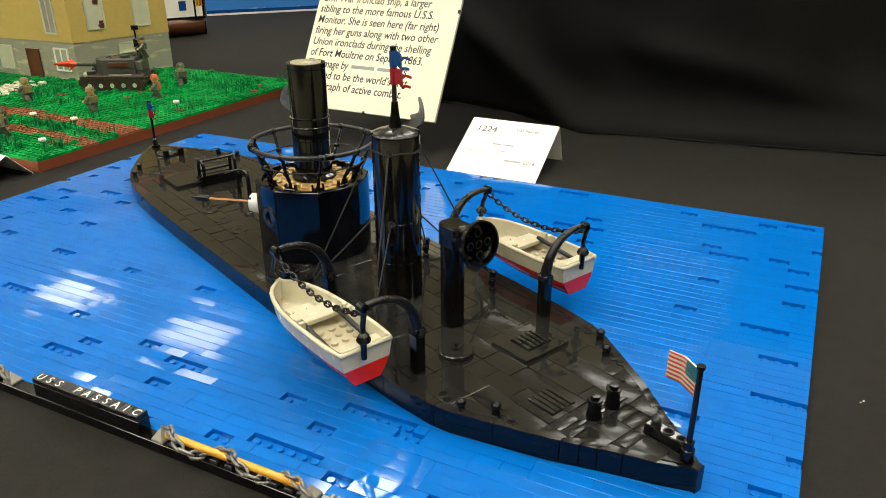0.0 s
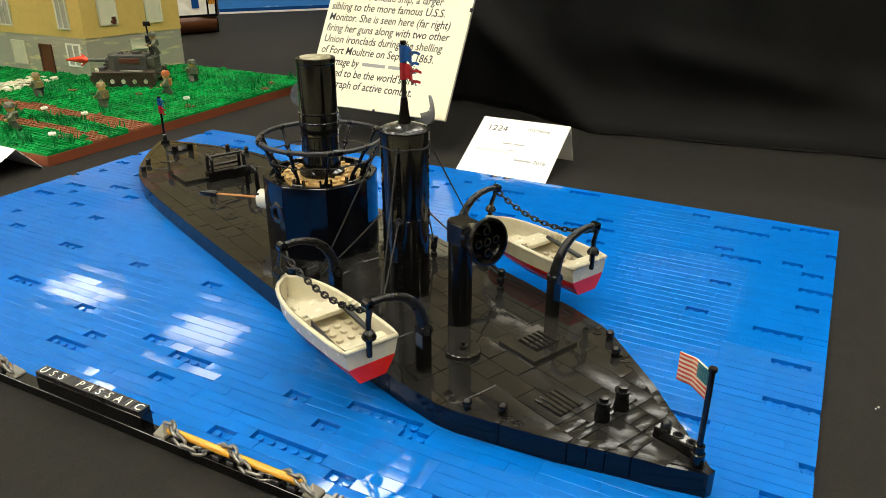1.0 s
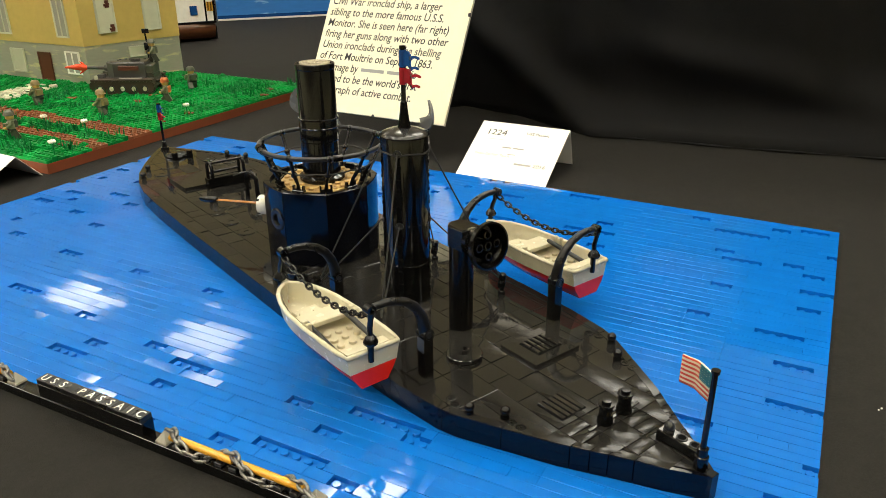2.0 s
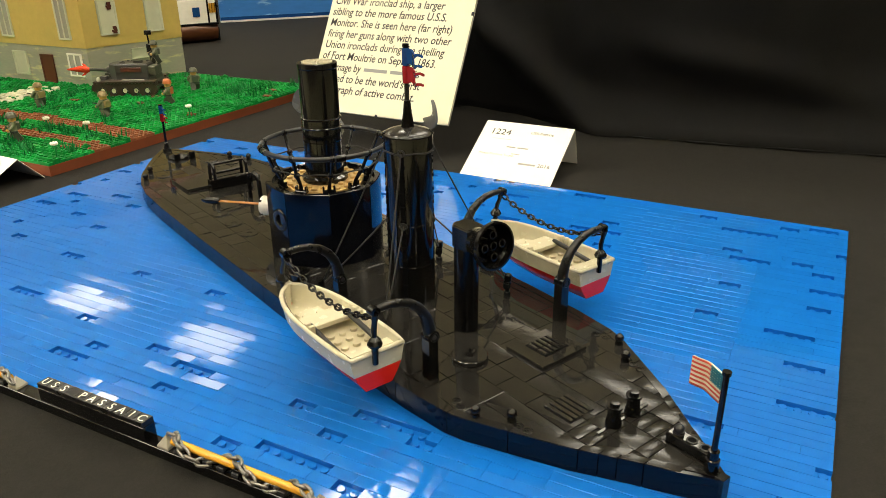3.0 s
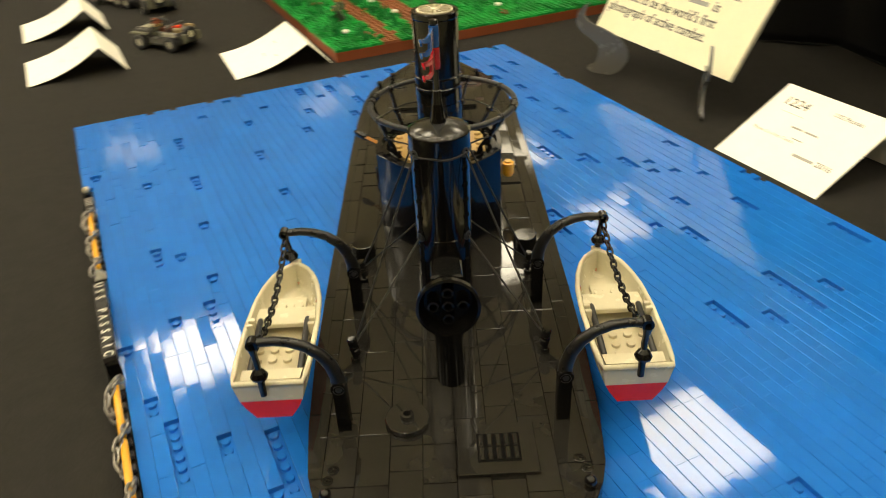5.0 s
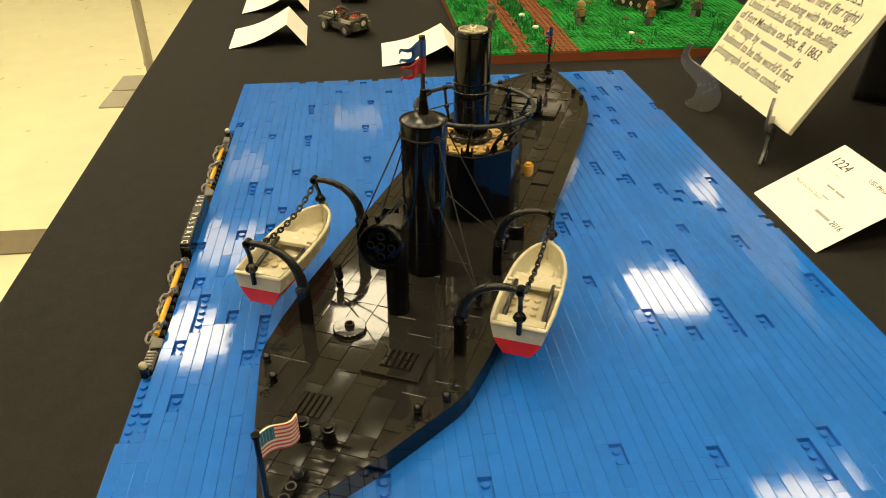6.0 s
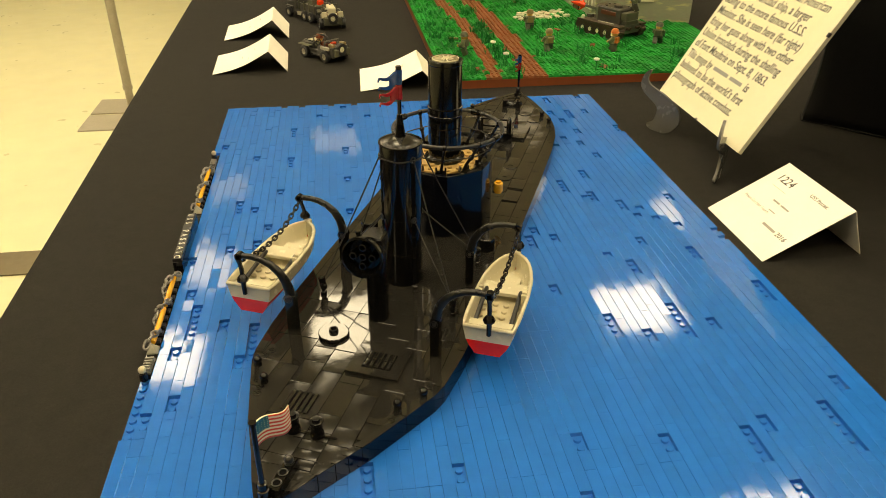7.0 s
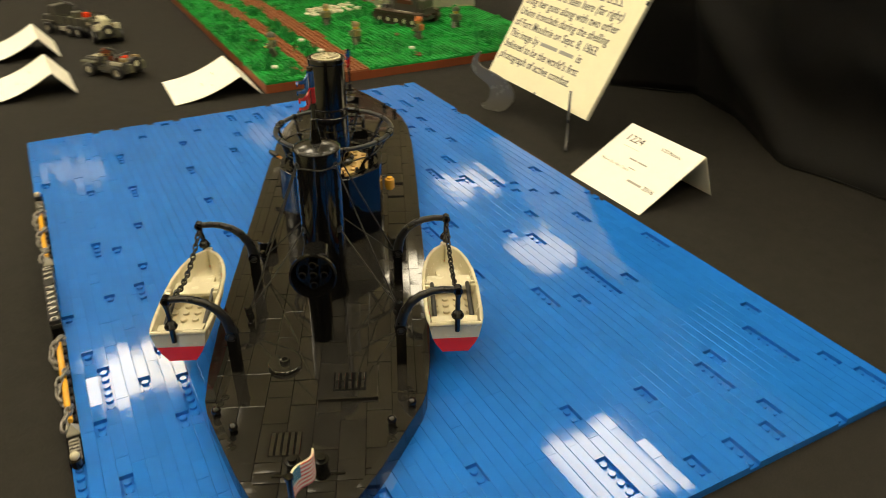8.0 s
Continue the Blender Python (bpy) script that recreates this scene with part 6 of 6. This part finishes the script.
# ---- small military vehicles on the cloth ----
def jeep(at, label, body_mat, pale=False):
    car = thing("toy_jeep", label, "toy vehicle", at, "toy vehicles")
    s = Shape()
    s.box(-4.6, 4.4, -1.9, 1.9, 0.9, 1.7, 0.06)
    s.box(1.2, 4.3, -1.6, 1.6, 1.7, 2.8, 0.12)
    s.box(-4.5, -0.4, -1.9, -1.5, 1.7, 2.7, 0.06)
    s.box(-4.5, -0.4, 1.5, 1.9, 1.7, 2.7, 0.06)
    s.box(-4.6, -4.2, -1.9, 1.9, 1.7, 2.8, 0.06)
    part("body", s, body_mat, car)
    s = Shape()
    for y in (-1.55, 1.35):
        s.box(1.0, 1.2, y, y + 0.2, 2.6, 4.0, 0)
    s.box(1.0, 1.2, -1.35, 1.35, 2.75, 2.95, 0)
    s.box(1.0, 1.2, -1.55, 1.55, 3.85, 4.05, 0)
    part("windscreen_frame", s, body_mat, car)
    for side in (-1, 1):
        s = Shape()
        s.box(1.4, 4.5, min(side * 1.7, side * 2.5), max(side * 1.7, side * 2.5), 2.2, 2.45, 0.05)
        part("mudguard", s, OLIVE, car)
        s = Shape()
        s.box(-3.9, -1.6, min(side * 1.9, side * 2.3), max(side * 1.9, side * 2.3), 2.2, 2.75, 0.08)
        part("side_box", s, GREY, car)
        s = Shape()
        s.lathe(4.42, side * 1.0, [(0, 1.95), (0.28, 1.95), (0.28, 2.35), (0, 2.35)], 10)
        part("headlamp", s, PALE, car)
    s = Shape()
    s.box(4.3, 4.8, -1.9, 1.9, 0.9, 1.4, 0.06)
    part("bumper", s, RUBBER, car)
    s = Shape()
    s.box(1.8, 3.4, -0.9, 0.9, 2.8, 2.98, 0.05)
    part("bonnet_plate", s, PALE, car)
    s = Shape()
    s.tube([(-2.2, -1.7, 2.7), (-2.2, -1.7, 3.5), (-2.2, 1.7, 3.5), (-2.2, 1.7, 2.7)], 0.16, 6)
    part("roll_bar", s, DARK_GREY, car)
    for y in (-1.05, -0.35, 0.35, 1.05):
        s = Shape()
        s.box(4.3, 4.42, y - 0.22, y + 0.22, 1.75, 2.7, 0.03)
        part("grille_bar", s, GREY, car)
    for x, y in ((1.7, -1.2), (2.7, -1.2), (3.7, -1.2), (1.7, 1.2), (2.7, 1.2), (3.7, 1.2)):
        s = Shape()
        s.cyl(x, y, 2.8, 3.0, 0.3, 10, 0.03)
        part("stud", s, body_mat, car)
    s = Shape()
    s.tube([(0.5, 0.9 + 0.55 * math.cos(a * math.pi / 6), 2.9 + 0.55 * math.sin(a * math.pi / 6)) for a in range(12)], 0.09, 6, closed=True)
    part("steering_wheel", s, RUBBER, car)
    for side in (-1, 1):
        s = Shape()
        s.box(-5.3, -4.65, side * 1.35 - 0.4, side * 1.35 + 0.4, 1.2, 2.5, 0.1)
        part("fuel_can", s, OLIVE, car)
        s = Shape()
        s.box(-1.3, 0.9, side * 2.0 - 0.1, side * 2.0 + 0.1, 0.7, 0.95, 0.04)
        part("step", s, RUBBER, car)
        s = Shape()
        s.box(-4.4, -3.2, side * 1.35 - 0.35, side * 1.35 + 0.35, 2.75, 3.35, 0.12)
        part("rolled_sheet", s, TAN_CLOTH, car)
    s = Shape()
    s.tube([(-1.2, 0, 2.2), (-1.2, 0, 3.9), (-0.4, 0, 4.1), (1.8, 0, 4.2)], [0.2, 0.16, 0.24, 0.1], 8)
    part("gun_mount", s, RUBBER, car)
    for y in (-1.0, 0.6):
        s = Shape()
        s.box(-1.8, -0.5, y - 0.4, y + 0.7, 1.7, 2.2, 0.06)
        s.box(-2.1, -1.7, y - 0.4, y + 0.7, 1.7, 3.1, 0.06)
        part("seat", s, DOOR, car)
    s = Shape()
    s.box(-4.0, -2.5, -1.2, 1.2, 1.7, 2.9, 0.1)
    part("load", s, PALE if pale else DARK_GREY, car)
    s = Shape()
    s.box(-3.0, -2.4, -0.5, 0.5, 2.9, 3.3, 0.05)
    part("red_lamp", s, FLAME, car, "small red plastic piece")
    spots = [(x, side) for x in (2.9, -2.9) for side in (-1, 1)]
    for x, side in spots:
        s = Shape()
        s.m = Matrix.Translation((x, side * 1.9, 1.05)) @ Matrix.Rotation(radians(-90 * side), 4, "X")
        s.lathe(0, 0, [(0, -0.1), (1.02, -0.1), (1.12, 0.1), (1.12, 0.7), (1.02, 0.85), (0.6, 0.85), (0.55, 0.7)], 18)
        s.m = Matrix()
        wheel = part("wheel", s, RUBBER, car)
        s = Shape()
        s.m = Matrix.Translation((x, side * 2.55, 1.05)) @ Matrix.Rotation(radians(-90 * side), 4, "X")
        s.lathe(0, 0, [(0.56, -0.1), (0.56, 0.12), (0.2, 0.05), (0.2, 0.2), (0, 0.2)], 12)
        s.m = Matrix()
        part("rim", s, GREY, wheel)
    s = Shape()
    s.m = Matrix.Translation((-4.6, 0, 2.3)) @ Matrix.Rotation(radians(-90), 4, "Y")
    s.lathe(0, 0, [(0, 0), (1.1, 0), (1.15, 0.15), (1.1, 0.6), (0.6, 0.62), (0.5, 0.4), (0, 0.4)], 18)
    s.m = Matrix()
    spare = part("spare_wheel", s, RUBBER, car)
    s = Shape()
    s.m = Matrix.Translation((-5.0, 0, 2.3)) @ Matrix.Rotation(radians(-90), 4, "Y")
    s.lathe(0, 0, [(0.5, 0), (0.5, 0.14), (0.18, 0.1), (0.18, 0.25), (0, 0.25)], 12)
    s.m = Matrix()
    part("rim", s, PALE, spare)
    if pale:
        s = Shape()
        s.box(-4.7, -4.2, -2.2, -1.2, 2.6, 3.6, 0.1)
        s.box(-4.7, -4.2, 1.2, 2.2, 2.6, 3.6, 0.1)
        s.box(-3.6, 0.6, -0.8, 0.8, 2.9, 4.2, 0.2)
        part("pale_bag", s, PALE, car)
    return car


jeep(spot(18.4, 129.2, TABLE_Z / K + 0.12, 130) @ Matrix.Diagonal((1.14, 1.1, 1.12, 1)), "olive-grey brick-built toy jeep with spare wheel on black cloth", DARK_GREY)
toy_figure(17.6, 130.4, 150, EARTH, OLIVE, TABLE_Z / K + 0.1, True)
jeep(spot(20.0, 157.8, TABLE_Z / K + 0.12, 96) @ Matrix.Diagonal((1.12, 1.15, 1.18, 1)), "olive toy jeep loaded with pale bags on black cloth", OLIVE, True)


def truck():
    car = thing("toy_truck", "dark olive brick-built toy army truck on black cloth", "toy vehicle", spot(14.6, 167.0, TABLE_Z / K + 0.12, 125), "toy vehicles")
    s = Shape()
    s.box(-7, 2.0, -2.6, 2.6, 1.4, 2.2, 0.08)
    s.box(2.2, 6.5, -2.3, 2.3, 1.4, 3.8, 0.15)
    s.box(2.2, 4.2, -2.3, 2.3, 3.8, 6.0, 0.15)
    for y in (-2.6, 2.3):
        s.box(-7, 2.0, y, y + 0.3, 2.2, 4.0, 0.05)
    part("body", s, DARK_GREY, car)
    s = Shape()
    s.box(-5, 0.5, -1.8, 1.8, 2.2, 3.6, 0.2)
    s.box(-3, -1.0, -0.9, 0.9, 3.6, 4.9, 0.2)
    part("load", s, OLIVE, car)
    s = Shape()
    s.box(-4.4, -3.2, -1.6, -0.4, 3.6, 4.6, 0.1)
    part("red_box", s, FLAME, car)
    for x in (-6.4, -4.2, -2.0, 0.2, 1.6):
        for side in (-1, 1):
            s = Shape()
            s.box(x - 0.18, x + 0.18, side * 2.7 - 0.12, side * 2.7 + 0.12, 2.2, 4.6, 0.03)
            part("side_post", s, OLIVE, car)
    for side in (-1, 1):
        s = Shape()
        s.box(3.3, 6.4, side * 2.5 - 0.4, side * 2.5 + 0.4, 2.4, 2.7, 0.06)
        part("mudguard", s, DARK_GREY, car)
        s = Shape()
        s.lathe(6.6, side * 1.5, [(0, 2.6), (0.36, 2.6), (0.36, 3.2), (0, 3.2)], 10)
        part("headlamp", s, PALE, car)
        s = Shape()
        s.box(-1.6, 0.8, side * 2.75 - 0.3, side * 2.75 + 0.3, 1.0, 1.9, 0.08)
        part("tool_box", s, GREY, car)
    for y in (-1.4, -0.7, 0.0, 0.7, 1.4):
        s = Shape()
        s.box(6.48, 6.62, y - 0.2, y + 0.2, 1.7, 3.4, 0.03)
        part("grille_bar", s, GREY, car)
    s = Shape()
    s.box(4.15, 4.3, -2.0, 2.0, 4.4, 5.7, 0.03)
    part("windscreen", s, VOID, car)
    s = Shape()
    s.tube([(-2, 0, 4.9), (-2, 0, 6.0), (-0.4, 0, 6.3), (2.6, 0, 6.6)], [0.3, 0.26, 0.34, 0.14], 8)
    part("gun", s, RUBBER, car)
    for x in (-5.0, -2.4, 4.6):
        for side in (-1, 1):
            s = Shape()
            s.m = Matrix.Translation((x, side * 2.4, 1.15)) @ Matrix.Rotation(radians(-90 * side), 4, "X")
            s.lathe(0, 0, [(0, -0.1), (1.15, -0.1), (1.25, 0.1), (1.25, 0.8), (1.1, 0.95), (0.6, 0.95), (0.55, 0.75), (0, 0.75)], 18)
            s.m = Matrix()
            wheel = part("wheel", s, RUBBER, car)
            s = Shape()
            s.m = Matrix.Translation((x, side * 3.15, 1.15)) @ Matrix.Rotation(radians(-90 * side), 4, "X")
            s.lathe(0, 0, [(0.56, -0.1), (0.56, 0.12), (0.2, 0.05), (0, 0.05)], 12)
            s.m = Matrix()
            part("rim", s, GREY, wheel)


truck()


# ---- far end of the table: a sailing ship's stern and a sea board ----
def far_ship():
    hull = thing("wooden_ship", "brown and black brick-built ship hull with white gallery", "model ship", spot(152.5, 190.5, TABLE_Z / K, -28))
    s = Shape()
    lines = []
    for i in range(11):
        f = i / 10
        x = -26 + 36 * f
        b = float(np.interp(f, [0, 0.5, 0.85, 1], [6.5, 6.5, 5.6, 4.6]))
        lines.append([(x, -0.5, 0.0), (x, -b * 0.75, 0.9), (x, -b, 3.2), (x, -b * 0.98, 5.4), (x, b * 0.98, 5.4), (x, b, 3.2), (x, b * 0.75, 0.9), (x, 0.5, 0.0)])
    loft(s, lines)
    for line in (lines[0], lines[-1]):
        s.add(line, [tuple(range(8))])
    part("hull", s, WOOD_HULL, hull)
    s = Shape()
    s.box(-26, 10.1, -5.6, 5.6, 5.4, 6.1, 0.1)
    part("wale", s, BLACK, hull)
    s = Shape()
    s.box(-26, 9.8, -4.8, 4.8, 6.1, 13.0, 0.1)
    part("gallery", s, WHITE, hull, "white upper works")
    for y in (-3.4, -0.6, 2.0):
        s = Shape()
        s.box(9.8, 10.1, y, y + 1.6, 7.2, 10.0, 0)
        part("window", s, FLAG_BLUE if y < -1 else YELLOW, hull)
    s = Shape()
    for y in (-4.85, 4.65):
        s.box(9.6, 10.3, y, y + 0.2, 6.1, 12.0, 0)
    s.box(9.8, 10.5, -5.2, 5.2, 10.6, 11.1, 0)
    part("frame", s, BLACK, hull)
    s = Shape()
    s.box(2.4, 4.6, -5.05, -4.85, 8.0, 10.8, 0.05)
    part("shield", s, FLAG_BLUE, hull, "blue square shield")
    s = Shape()
    s.box(7.0, 7.5, -5.1, -4.8, 6.1, 13.0, 0)
    part("post", s, BLACK, hull)
    s = Shape()
    s.box(7.7, 9.7, -4.95, -4.8, 9.0, 11.8, 0)
    lattice = part("side_window", s, YELLOW, hull, "yellow lattice window")
    for k in range(4):
        s = Shape()
        rod(s, (7.7 + k * 0.5, -5.0, 9.0 + (k % 2) * 0.3), (8.2 + k * 0.5, -5.0, 11.8), 0.09, 6)
        part("lattice_bar", s, BLACK, lattice)
    s = Shape()
    s.box(10.0, 11.2, -2.0, 2.0, 0.0, 4.2, 0.2)
    for z in (1.2, 2.4, 3.4):
        s.box(11.2, 11.5, -1.0, 1.0, z, z + 0.4, 0.1)
    part("rudder", s, BLACK, hull)


far_ship()


def sea_board():
    m = spot(203.0, 214.0, TABLE_Z / K, math.degrees(math.atan2(-22, 27)))
    sea = thing("sea_board", "blue sea picture board with white lower edge, standing on the table", "picture board", m)
    s = Shape()
    s.box(-6, 60, 0, 1.0, 0.0, 0.7, 0)
    part("edge_strip", s, WHITE, sea)
    s = Shape()
    s.box(-6, 60, 0.05, 0.95, 0.7, 26, 0)
    part("picture", s, SEA, sea)
    s = Shape()
    s.box(-6, 60, -0.1, 0.0, 0.75, 1.9, 0)
    part("dark_sea_band", s, FLAG_BLUE, sea)


sea_board()

def lint():
    """A pale speck on the black cloth."""
    rnd = random.Random(21)
    s = Shape()
    for x, y in ((30.4, -3.7), (30.7, -3.9)):
        s.ball(x, y, TABLE_Z / K + 0.03, rnd.uniform(0.06, 0.10), 6)
    solid("lint", s, PAPER, "small pale specks of lint on black cloth", "lint", kind="stuff")


lint()

# ---- hull and deck pieces of the ironclad ----
hull_and_deck(ship)
